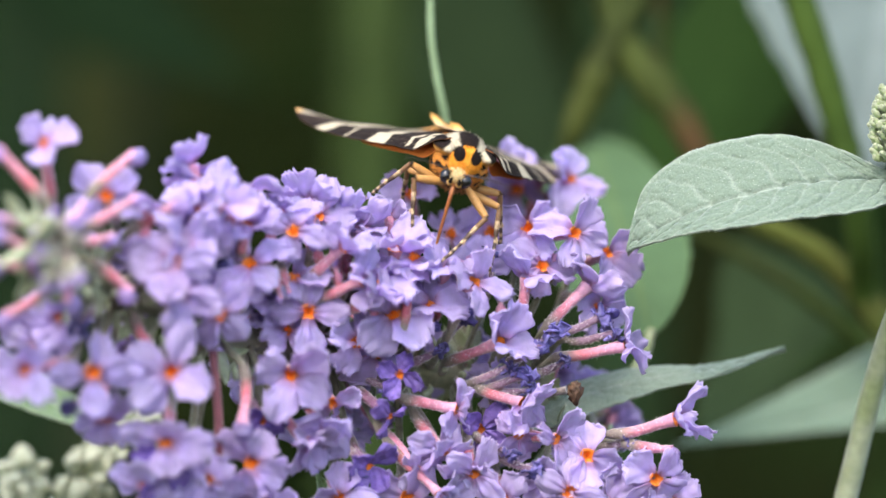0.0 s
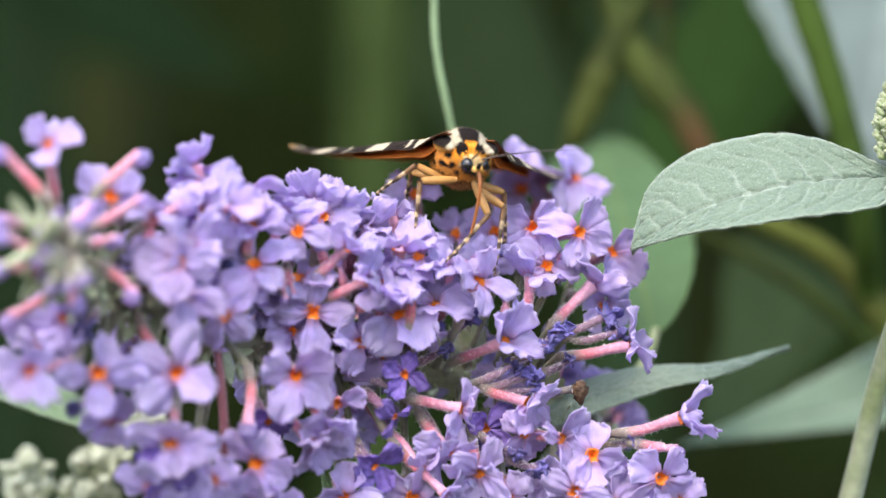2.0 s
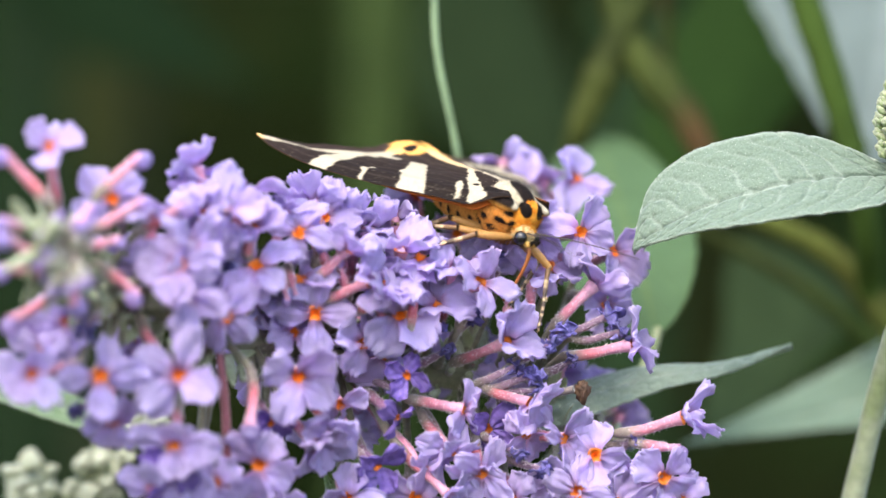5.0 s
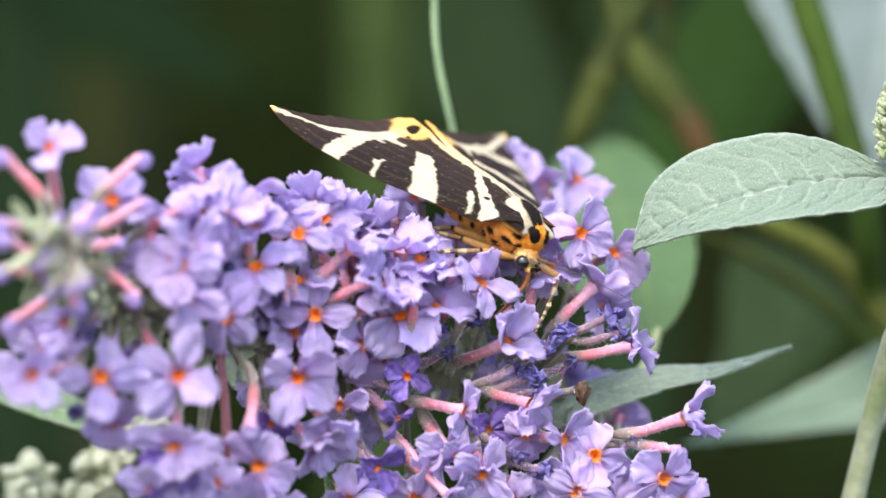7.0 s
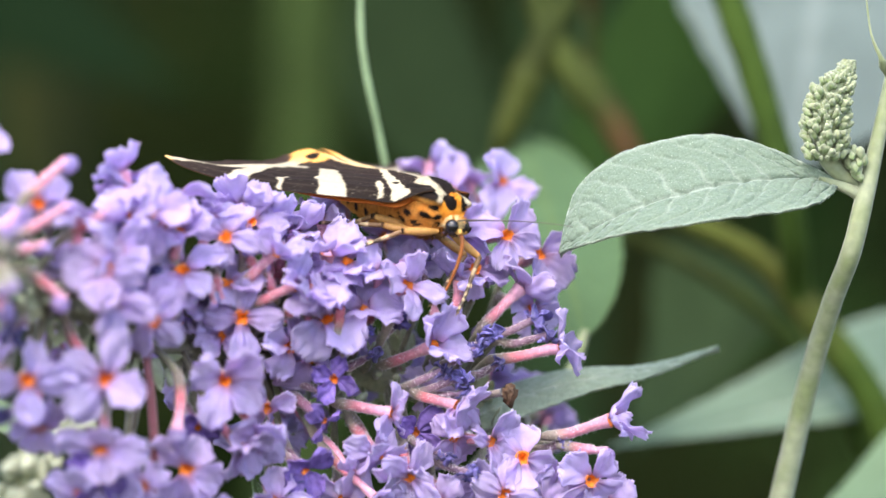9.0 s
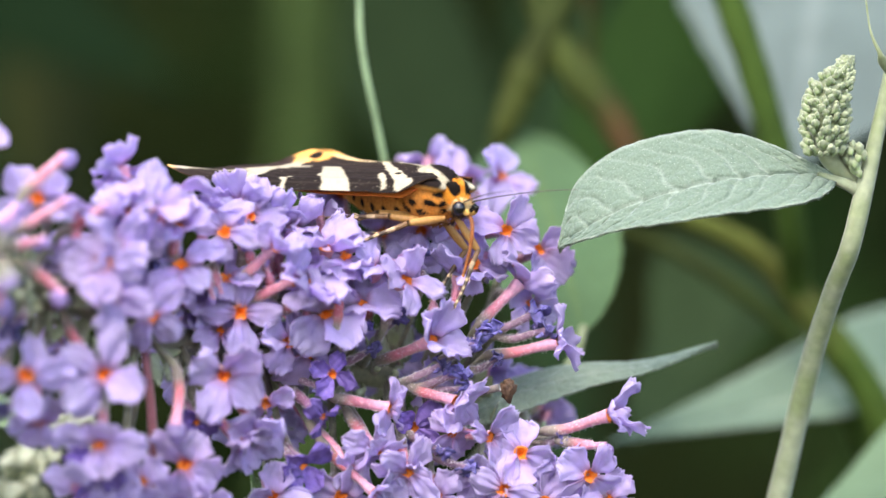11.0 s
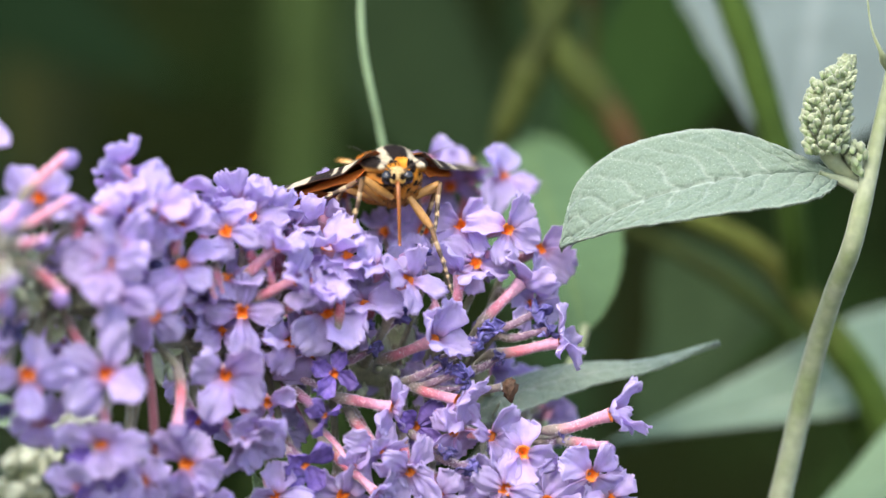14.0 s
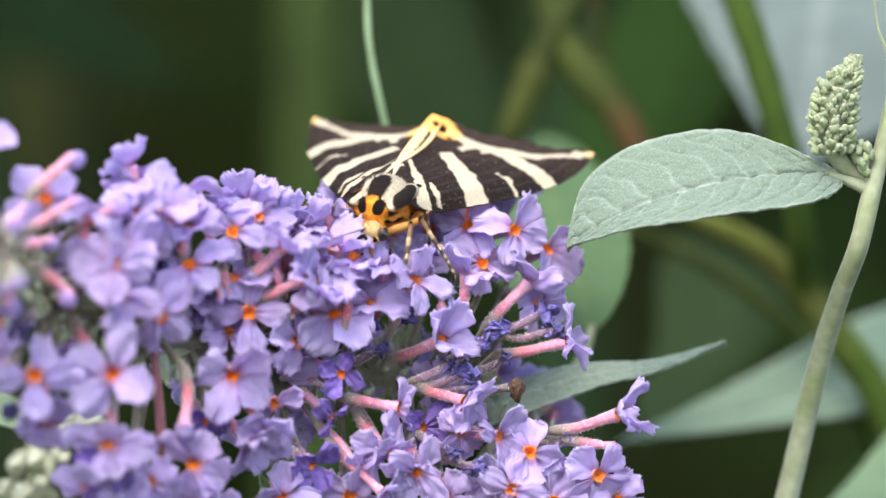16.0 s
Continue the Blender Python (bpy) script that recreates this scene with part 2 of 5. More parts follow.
def hedge(name, y, depth, width, low, high, count, size, tint, label):
    """A dense far shrub: a core with many leaves before it, both coloured dark for shade."""
    rng = random.Random(int(y) + count)
    ob = thing(name, 0, y, -LIFT, label, "shrub", kind="stuff")
    verts, faces, cols = [], [], []
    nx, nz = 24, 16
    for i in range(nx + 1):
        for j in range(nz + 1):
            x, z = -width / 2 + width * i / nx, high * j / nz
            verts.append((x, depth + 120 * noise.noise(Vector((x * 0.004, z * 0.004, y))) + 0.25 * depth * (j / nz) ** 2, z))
            # near-black greens: the deep shade inside the shrub is put into the colour
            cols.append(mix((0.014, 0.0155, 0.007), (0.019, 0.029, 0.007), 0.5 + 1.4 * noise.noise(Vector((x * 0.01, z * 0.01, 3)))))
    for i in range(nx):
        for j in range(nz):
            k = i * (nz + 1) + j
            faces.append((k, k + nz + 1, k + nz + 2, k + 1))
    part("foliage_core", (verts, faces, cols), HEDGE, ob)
    verts, faces, cols = [], [], []
    for _ in range(count):
        x, z = rng.uniform(-width / 2, width / 2), rng.uniform(low, high)
        d = rng.uniform(0, depth * 0.9)
        m = Matrix.Translation((x, d, z)) @ Euler((rng.uniform(-0.9, 0.9), rng.uniform(-0.2, 1.3), rng.uniform(0, 6.28))).to_matrix().to_4x4()
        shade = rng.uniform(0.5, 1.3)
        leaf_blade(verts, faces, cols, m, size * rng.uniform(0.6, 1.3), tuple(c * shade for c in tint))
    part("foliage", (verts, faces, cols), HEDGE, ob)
    return ob


ground()
# the leaf tint is kept very dark too, in place of real shade
hedge("hedge", 900, 500, 5200, 0, 2500, 5200, 95, (0.0125, 0.0265, 0.0065), "dense garden shrub behind the flowers, deep shade put into its dark green")


# ---- stems and leaves ----
GREY_GREEN = (0.132, 0.178, 0.127)


def rod(name, points, radii, color, mat, parent, origin, n=24, sides=10, label="", wobble=0.03):
    line = rel(smooth(points, n), origin)
    rs = [np.interp(i / (n - 1), [k / (len(radii) - 1) for k in range(len(radii))], radii) * (1 + wobble * math.sin(i * 1.7)) for i in range(n)]
    cs = color if isinstance(color, list) else [color] * n
    return part(name, tube(line, rs, cs, sides), mat, parent, label)


def leaf(name, rib, wide_up, wide_down, up, down, parent, origin, mat, color, veins=9, nu=60, nv=14, curl=0.0, thick=0.35, pale=None,
         profile=(0.0, 0.55, 0.86, 1.0, 0.97, 0.82, 0.56, 0.26, 0.0), relief=0.35, label="", serrate=0.05, under=None, profile_down=None, vein_tint=0.5, vein_color=None, fringe=0):
    """A leaf along its midrib (base to tip), with a half on each side of it: up and down are the ways in which the halves spread."""
    line = smooth(rib, nu + 1)
    up, down = Vector(up).normalized(), Vector(down).normalized()
    normal = (line[-1] - line[0]).cross(up).normalized()
    if normal.y > 0:
        normal = -normal
    ks = [k / (len(profile) - 1) for k in range(len(profile))]
    lower = profile_down or profile
    ls = [k / (len(lower) - 1) for k in range(len(lower))]

    def soft_width(u, at, widths):
        return sum(float(np.interp(min(1.0, max(0.0, u + d)), at, widths)) * k for d, k in ((-0.05, 0.15), (-0.025, 0.2), (0, 0.3), (0.025, 0.2), (0.05, 0.15))) if 0.06 < u < 0.94 else float(np.interp(u, at, widths))

    pale = pale or mix(color, (0.6, 0.66, 0.55), 0.35)

    def vein(u, a, w=0.11):
        """Nearness to a side vein; they lean towards the tip."""
        s = (u - 0.1 * a - 0.1 * a * a) * veins + 0.35 * noise.noise(Vector((a * 3, u * 5, veins)))
        return math.exp(-((s - round(s)) / w) ** 2) * (0.9 - 0.5 * a)

    def place(u, v):
        k = u * nu
        i = min(int(k), nu - 1)
        c = line[i].lerp(line[i + 1], k - i)
        a = abs(2 * v - 1)
        w = (soft_width(u, ks, profile) if v > 0.5 else soft_width(u, ls, lower)) * (1 + serrate * 0.25 * (math.sin(u * 130) + math.sin(u * 79 + 1)) * (1 + noise.noise(Vector((u * 9, v, 2)))) * step(0.8, 1, a))
        side, wide = (up, wide_up) if v > 0.5 else (down, wide_down)
        rib_ = math.exp(-(a / 0.05) ** 2)
        z = -relief * (1.2 * rib_ + vein(u, a)) + relief * 0.45 * noise.noise(Vector((u * 22, v * 14, wide_up))) + curl * a * a * wide
        return c + side * (w * wide * a) + normal * z - Vector(origin)

    def tint(u, v):
        a = abs(2 * v - 1)
        c = mix(color, vein_color or pale, max(math.exp(-(a / 0.04) ** 2) * 0.9, vein_tint * vein(u, a, 0.07)))
        return mix(c, pale, 0.6 * step(0.93, 1.0, a))

    blade = part(name, sheet(place, nu, 2 * nv, thick, tint, under), mat, parent, label)
    n = 20
    if fringe:
        rng, verts, faces, cols = random.Random(9), [], [], []
        for i in range(fringe):
            u, v = rng.uniform(0.02, 0.99), rng.choice((0.0, 1.0))
            p, q = Vector(place(u, v)), Vector(place(u, 0.1 if v < 0.5 else 0.9))
            d = ((p - q).normalized() + Vector((rng.gauss(0, 0.4), rng.gauss(0, 0.4), rng.gauss(0, 0.4)))).normalized()
            s, k = Vector((0.035, 0, 0.02)), len(verts)
            verts += [p - s, p + s, p + Vector((0, 0.05, 0)), p + d * rng.uniform(0.15, 0.4)]
            faces += [(k, k + 1, k + 3), (k + 1, k + 2, k + 3), (k + 2, k, k + 3)]
            cols += [(0.4, 0.46, 0.36)] * 4
        part("leaf_fuzz", (verts, faces, cols), mat, blade, "fine pale hairs along the margin")
    keel = [line[round(i * nu / (n - 1))] + normal * (-relief * 1.2 - 0.22) - Vector(origin) for i in range(n)]
    part("midrib", tube(keel, [max(0.08, thick * (1 - i / n)) for i in range(n)], [mix(color, pale, 0.5)] * n, 8), mat, blade, "paler midrib")
    return blade


def main_leaf_branch():
    o = (61.41, 4, -18.58)
    b = thing("leafy_stem", *o, "pale felted stem with a grey-green leaf and unopened buds", "plant stem")
    rod("stem", [(44.2, 22, -62), (51.4, 18, -34.1), (55.4, 13, -16.7), (58, 7, -7.2), (60.2, 2, -0.8), (61.9, 2, 5.7), (64.1, 4, 14.3), (66.7, 8, 25.1), (68.5, 10, 38)],
        [1.6, 1.5, 1.4, 1.3, 1.3, 1.25, 0.95, 0.8, 0.7], (0.36, 0.42, 0.25), STALK, b, o, n=40, wobble=0.008)
    leaf("leaf", [(58.4, 2, 8), (55.6, 1.4, 8.9), (52.7, 0.6, 9.05), (48.4, -0.4, 8.7), (43.3, -1.4, 8.1), (38.3, -2, 6.85), (33.3, -2, 5.4), (28.6, -1.4, 3.3), (25.4, -0.4, 1.4), (23.3, 0.6, -0.35)],
         9.1, 6.9, (-0.1, 0.62, 0.8), (0.1, -0.75, -0.66), b, o, LEAF, GREY_GREEN, veins=11, nu=170, nv=30, curl=0.03,
         profile=(0.07, 0.11, 0.17, 0.28, 0.46, 0.66, 0.8, 0.91, 0.96, 0.985, 1.0, 0.98, 0.89, 0.76, 0.4, 0.0), profile_down=(0.1, 0.6, 0.79, 0.91, 0.99, 0.99, 1.0, 0.98, 0.89, 0.83, 0.71, 0.52, 0.39, 0.28, 0.14, 0.0), label="grey-green felted leaf with sunken veins", relief=0.42, vein_tint=0.55, vein_color=(0.29, 0.34, 0.28), serrate=0.012, fringe=900)
    rod("leaf_stalk", [(62.0, 2.4, 6.2), (60.4, 2.2, 7.2), (58.4, 1.9, 8.0), (56.2, 1.4, 8.8)], [0.9, 0.8, 0.6, 0.3], (0.36, 0.42, 0.25), STALK, b, o, n=10)
    rng = random.Random(3)
    for i in range(3):
        base = Vector((61.34, 3, 7.95))
        rod("leaf_stalk", [base, base + Vector((-2.0 + i, -0.5, 0.8 + i)), base + Vector((-3.5 + i, -0.8, 2.4 + 1.5 * i))], [0.5, 0.45, 0.3],
            (0.36, 0.42, 0.25), STALK, b, o, n=8)
    # the unopened spike: whorls of round buds, growing smaller upwards
    spike = rod("bud_spike", [(61.2, 3, 7.95), (57.84, 2, 10.81), (57.49, 1, 17.23), (60.2, 2, 23.55)], [0.6, 1.3, 2.4, 0.8], (0.3, 0.36, 0.2), STALK, b, o, n=24,
                label="pale green spike of tightly closed buds")
    axis = smooth([(57.06, 1, 10.8), (57.49, 1, 16.88), (60.27, 2, 22.98)], 20)
    buds = []
    for i in range(4):
        g = ball((0, 0, 0), (0.58, 0.95, 0.58), 18, 13, shape=lambda x, y, z, i=i: tuple(Vector((x, y, z)) * (1 + 0.3 * noise.noise(Vector((x, y, z)) * 2.6 + Vector((i * 9, 0, 0))) + 0.2 * noise.noise(Vector((x, y, z)) * 6 + Vector((0, i * 5, 0))))))
        buds.append(mesh_of("bud", *g))
        buds[-1].materials.append(BUD)
    for i, c in enumerate(axis):
        f = i / 19
        r = 3.4 * (1 - 0.3 * f) * math.sqrt(1 - step(0.6, 1.0, f) * 0.93) * (0.72 + 0.28 * math.sin(min(f * 5, 1.57)))
        for k in range(22):
            w = 2 * math.pi * (k / 22 + i * 0.13) + rng.uniform(-0.2, 0.2)
            d = Vector((math.cos(w), math.sin(w), rng.uniform(0.4, 1.5)))
            q = c + Vector((d.x, d.y, 0.5 * d.z)) * r * rng.uniform(0.78, 0.98)
            m = Matrix.Translation((q - Vector(o)) * MM) @ d.to_track_quat("Y", "Z").to_matrix().to_4x4() @ Matrix.Scale(rng.uniform(0.5, 0.95) * (1 - 0.3 * f), 4)
            part("bud", rng.choice(buds), BUD, spike, place=m)
    for x, z in ((60.14, 10.8), (61.21, 9.72), (60.64, 12.08), (61.92, 11.16), (61.35, 9.01), (60.7, 10.2), (61.3, 10.8), (60.3, 11.6), (61.5, 11.9), (60.9, 9.4)):
        m = Matrix.Translation((Vector((x, 1 + rng.uniform(-0.6, 0.6), z)) - Vector(o)) * MM) @ pose(0, 0, 0, rng.uniform(40, 120), 0, rng.uniform(-50, 50)) @ Matrix.Scale(rng.uniform(0.8, 1.15), 4)
        part("bud", rng.choice(buds), BUD, spike, place=m)
    # a tendril with a closed bud above
    rod("twig", [(66.07, 4, 20.88), (64.71, 2, 22.98), (64.21, 1, 24.03), (63, 1, 27.24), (62.35, 2, 33.72)], [0.5, 0.7, 0.3, 0.14, 0.12], (0.4, 0.42, 0.24), STALK, b, o, n=20)
    return b


main_leaf_branch()


def back_leaves():
    o = (12.76, 14, -21.68)
    b = thing("pointed_leaf", *o, "narrow pointed grey-green leaf beneath the flower head", "leaf")
    leaf("blade", [(10.57, 12, -22), (17.82, 13, -18.76), (26.54, 14, -16.46), (35.28, 15, -15.32), (43.99, 18, -12.6)], 3.4, 3.2,
         (-0.1, 0.8, 0.5), (0, -0.5, -0.8), b, o, LEAF, (0.2, 0.255, 0.19), veins=10, nu=70, nv=10,
         profile=(0.5, 0.9, 1.0, 0.92, 0.72, 0.5, 0.34, 0.2, 0.0))
    rod("leaf_stalk", [(10.57, 12, -22), (6.93, 10, -23.76), (4.04, 9, -25.17)], [0.6, 0.7, 0.8], (0.36, 0.42, 0.25), STALK, b, o, n=8)

    o = (27.17, 36, -11.06)
    b = thing("broad_leaf", *o, "broad mid-green leaf hanging behind the flowers", "leaf")
    leaf("blade", [(20.5, 95, 16), (22.5, 70, 8), (24.8, 50, 0), (27.23, 33, -11.17)], 8.7, 12,
         (0.98, 0.1, 0.15), (-0.95, 0.3, -0.25), b, o, LEAF_BACK, (0.066, 0.113, 0.052), veins=8, nu=60, nv=12, relief=0.25, vein_tint=0.12,
         profile=(0.05, 0.45, 0.65, 0.77, 0.86, 0.93, 0.97, 0.99, 1.0, 0.99, 0.96, 0.9, 0.8, 0.65, 0.44, 0.1), pale=(0.085, 0.13, 0.05))
    rod("leaf_stalk", [(27.23, 33, -10.66), (25.89, 30, -14.68), (21.38, 26, -21.96), (18.77, 24, -30.71)], [0.55, 0.7, 1.2, 1.3], (0.3, 0.4, 0.18), STALK, b, o, n=14)

    o = (59.97, 75, -27.74)
    b = thing("large_leaf", *o, "large pale green leaf low behind the shrub's stems", "leaf")
    leaf("blade", [(80.1, 95, -16.48), (66.62, 82, -19.38), (51.31, 72, -22.65), (31.35, 62, -26.62)], 11.5, 6.5,
         (0.0, 0.55, 0.8), (0.05, -0.8, -0.6), b, o, LEAF_BACK, (0.135, 0.192, 0.135), vein_tint=0.1, veins=7, nu=60, nv=12,
         profile=(0.7, 0.95, 1.0, 0.95, 0.8, 0.62, 0.42, 0.2, 0.0))

    o = (56.45, 95, 31.61)
    b = thing("silvery_leaf", *o, "large silvery pale leaf turned to the sky", "leaf")
    leaf("blade", [(66, 110, 75), (64, 100, 50), (61, 94, 30), (57, 90, 10)], 24, 25,
         (-1, 0.12, 0.1), (1, 0.1, 0.05), b, o, LEAF_BACK, (0.13, 0.165, 0.152), vein_tint=0.1, veins=7, nu=60, nv=12, pale=(0.2, 0.24, 0.22),
         profile=(1.0, 1.0, 1.0, 1.0, 1.0, 0.93, 0.83, 0.65, 0.45, 0.25, 0.0), profile_down=(1.0, 1.0, 1.0, 1.0, 1.0, 1.0, 1.0, 0.95, 0.85, 0.6, 0.0))

    o = (-51.49, 22, -20.41)
    b = thing("low_leaf", *o, "green leaf under the flower head's tip", "leaf")
    leaf("blade", [(-69.64, 30, -11.73), (-59.06, 26, -16.09), (-49.3, 22, -20.41), (-38.16, 18, -25.42)], 3.6, 3.2,
         (0.3, 0.6, 0.7), (-0.3, -0.6, -0.7), b, o, LEAF_BACK, (0.12, 0.175, 0.1), veins=8, nu=50, nv=8)

    o = (-15.39, 6, -33)
    b = thing("small_leaf", *o, "small green leaf under the flower head", "leaf")
    leaf("blade", [(-13.26, 8, -37.4), (-14.29, 5, -32.25), (-16.05, 3, -28.24)], 1.9, 1.7, (0.8, 0.5, 0.1), (-0.8, -0.5, 0.1), b, o, LEAF, (0.2, 0.32, 0.14), veins=6, nu=40, nv=8)
    # broad dim leaves further behind; all but the last have shade in their colour
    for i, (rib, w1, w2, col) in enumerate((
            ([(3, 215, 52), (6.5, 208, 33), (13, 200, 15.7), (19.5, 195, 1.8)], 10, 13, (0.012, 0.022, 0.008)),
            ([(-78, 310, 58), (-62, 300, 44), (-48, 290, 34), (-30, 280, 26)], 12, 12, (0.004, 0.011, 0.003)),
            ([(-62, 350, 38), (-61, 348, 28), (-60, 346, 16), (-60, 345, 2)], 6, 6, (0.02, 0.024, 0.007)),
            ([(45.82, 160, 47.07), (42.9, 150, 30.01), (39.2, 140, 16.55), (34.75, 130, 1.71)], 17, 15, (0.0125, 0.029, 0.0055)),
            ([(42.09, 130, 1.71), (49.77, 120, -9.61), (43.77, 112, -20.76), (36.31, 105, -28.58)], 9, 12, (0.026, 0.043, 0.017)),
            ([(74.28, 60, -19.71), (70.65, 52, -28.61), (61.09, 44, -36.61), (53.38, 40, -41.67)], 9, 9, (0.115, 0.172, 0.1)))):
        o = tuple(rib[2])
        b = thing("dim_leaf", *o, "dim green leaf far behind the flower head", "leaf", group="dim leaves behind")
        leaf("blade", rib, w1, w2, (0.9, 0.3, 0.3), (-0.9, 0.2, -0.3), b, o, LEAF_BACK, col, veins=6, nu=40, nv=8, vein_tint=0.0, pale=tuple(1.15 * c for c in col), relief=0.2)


back_leaves()


def twig(name, label, points, radii, colors, origin=None):
    o = origin or tuple(points[0])
    b = thing(name, *o, label, "twig")
    n = 28
    cs = [tuple(float(np.interp(i / (n - 1), [k / (len(colors) - 1) for k in range(len(colors))], [c[j] for c in colors])) for j in range(3)) for i in range(n)]
    rod("twig_stem", points, radii, cs, WOODY, b, o, n=n, sides=10)
    k = len(points) // 2
    part("twig_joint", ball(Vector(points[k]) - Vector(o), (radii[k] * 1.12, radii[k] * 1.1, radii[k] * 1.3), 12, 8, color=lambda x, y, z: cs[n // 2]), WOODY, b, "slightly swollen joint")
    return b


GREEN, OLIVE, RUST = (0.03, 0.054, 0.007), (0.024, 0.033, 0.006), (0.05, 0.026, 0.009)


def back_twigs():
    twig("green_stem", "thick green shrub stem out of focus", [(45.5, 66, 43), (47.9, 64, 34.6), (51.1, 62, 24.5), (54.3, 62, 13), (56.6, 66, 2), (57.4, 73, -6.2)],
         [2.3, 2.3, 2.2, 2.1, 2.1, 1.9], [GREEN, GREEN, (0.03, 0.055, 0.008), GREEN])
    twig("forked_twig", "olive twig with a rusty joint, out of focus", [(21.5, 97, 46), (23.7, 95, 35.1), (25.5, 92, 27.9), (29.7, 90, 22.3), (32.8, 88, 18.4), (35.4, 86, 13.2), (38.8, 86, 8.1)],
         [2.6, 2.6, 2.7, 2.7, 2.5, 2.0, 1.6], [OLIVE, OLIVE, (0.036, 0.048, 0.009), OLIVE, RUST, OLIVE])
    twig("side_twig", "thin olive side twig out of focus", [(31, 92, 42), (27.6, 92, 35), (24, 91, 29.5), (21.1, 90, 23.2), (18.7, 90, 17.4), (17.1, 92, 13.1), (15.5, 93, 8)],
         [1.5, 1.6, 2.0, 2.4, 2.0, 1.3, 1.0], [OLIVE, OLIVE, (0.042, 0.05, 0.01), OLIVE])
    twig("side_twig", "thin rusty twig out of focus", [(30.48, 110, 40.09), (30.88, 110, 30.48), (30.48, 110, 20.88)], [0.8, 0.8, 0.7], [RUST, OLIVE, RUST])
    twig("low_twig", "olive twig crossing low behind the leaves", [(36, 76, 6.2), (43.7, 74, 3.3), (51.4, 74, -0.7), (56.8, 74, -5.7), (62, 72, -13.1), (67.3, 72, -20.9), (71, 72, -32)],
         [1.2, 1.5, 1.9, 2.1, 2.5, 2.5, 2.4], [(0.04, 0.052, 0.01), (0.062, 0.075, 0.013), (0.055, 0.06, 0.012), GREEN, GREEN])
    twig("low_twig", "olive twig crossing low behind the leaves", [(33, 90, 3), (40.4, 88, -0.5), (49.6, 86, -6.1), (58.8, 84, -14), (64.8, 82, -22.6), (69, 82, -33)],
         [0.8, 0.9, 1.1, 1.3, 1.6, 1.6], [OLIVE, OLIVE, GREEN, GREEN])
    twig("thin_stem", "thin pale green stem rising behind the moth", [(2.0, 34, 8.22), (0.4, 33, 16.72), (-1.15, 32, 24.47), (-1.65, 32, 31.12), (-1.3, 32, 41.47)],
         [0.42, 0.42, 0.42, 0.4, 0.36], [(0.19, 0.27, 0.14), (0.22, 0.3, 0.17)])
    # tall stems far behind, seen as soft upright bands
    # the shade back there is put into these very dark greens
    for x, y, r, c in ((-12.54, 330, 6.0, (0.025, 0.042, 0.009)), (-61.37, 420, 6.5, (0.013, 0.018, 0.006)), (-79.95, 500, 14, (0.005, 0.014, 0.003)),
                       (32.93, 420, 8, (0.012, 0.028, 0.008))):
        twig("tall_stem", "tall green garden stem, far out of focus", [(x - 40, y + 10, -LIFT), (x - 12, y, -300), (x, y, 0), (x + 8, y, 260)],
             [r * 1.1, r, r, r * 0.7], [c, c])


back_twigs()


def pale_buds():
    """Clusters of closed buds at the flower head's foot."""
    rng = random.Random(5)
    lump = mesh_of("bud", *join(*(ball((rng.uniform(-0.5, 0.5), rng.uniform(-0.5, 0.5), rng.uniform(-0.5, 0.5)), [rng.uniform(0.5, 0.8) for _ in range(3)], 8, 6) for _ in range(4))))
    lump.materials.append(PALE_BUD)
    for (x, y, z), r, n in (((-55.58, 42, -30.55), 3.6, 34), ((-46.67, 40, -29.6), 4.0, 36), ((-40.01, 36, -24.8), 3.8, 34), ((-50.99, 40, -34.59), 4.4, 34), ((-63.8, 42, -34.29), 4.2, 34)):
        o = (x, y, z)
        b = thing("bud_cluster", *o, "pale green cluster of closed flower buds", "flower bud", group="bud clusters below the flower head")
        rod("bud_stalk", [(x, y, z), (x + 6, y + 4, z - 8), (x + 20, y + 8, z - 22)], [0.8, 0.7, 0.7], (0.36, 0.42, 0.25), STALK, b, o, n=8)
        for i in range(n):
            d = Vector((rng.gauss(0, 1), rng.gauss(0, 1), rng.gauss(0, 1))).normalized()
            m = Matrix.Translation(d * r * rng.uniform(0.6, 1.0) * MM) @ d.to_track_quat("Y", "Z").to_matrix().to_4x4() @ Matrix.Scale(rng.uniform(0.7, 1.2), 4)
            part("bud", lump, PALE_BUD, b, place=m)


pale_buds()


# ---- the flower head ----
LILAC, LILAC_PALE, PINK, RED_PINK = (0.59, 0.485, 0.755), (0.645, 0.56, 0.79), (0.53, 0.19, 0.25), (0.5, 0.09, 0.1)
CALYX, PEDICEL, AXIS_GREEN = (0.2, 0.16, 0.13), (0.17, 0.16, 0.1), (0.22, 0.23, 0.14)


def bent(p):
    """The head bows forwards towards its young tip."""
    p = Vector(p)
    d = 11 * step(-5, -38, p.x)
    k = (915.6 + p.y - d) / (915.6 + p.y)
    return Vector((p.x * k, p.y - d, p.z * k))


AXIS = [bent(q) for q in smooth([(-49.8, -34, 1.1), (-42.6, -11, -4.2), (-27.4, 0, -10.6), (-10.4, 9, -14.4), (7.0, 13, -18.0), (18.6, 17, -25.4), (26.8, 22, -40.9)], 60)]
HEAD_AT = (18.61, 16, -25.36)
panicle = thing("flower_head", *HEAD_AT, "lilac buddleia flower head with orange-eyed florets, partly withered", "flower")


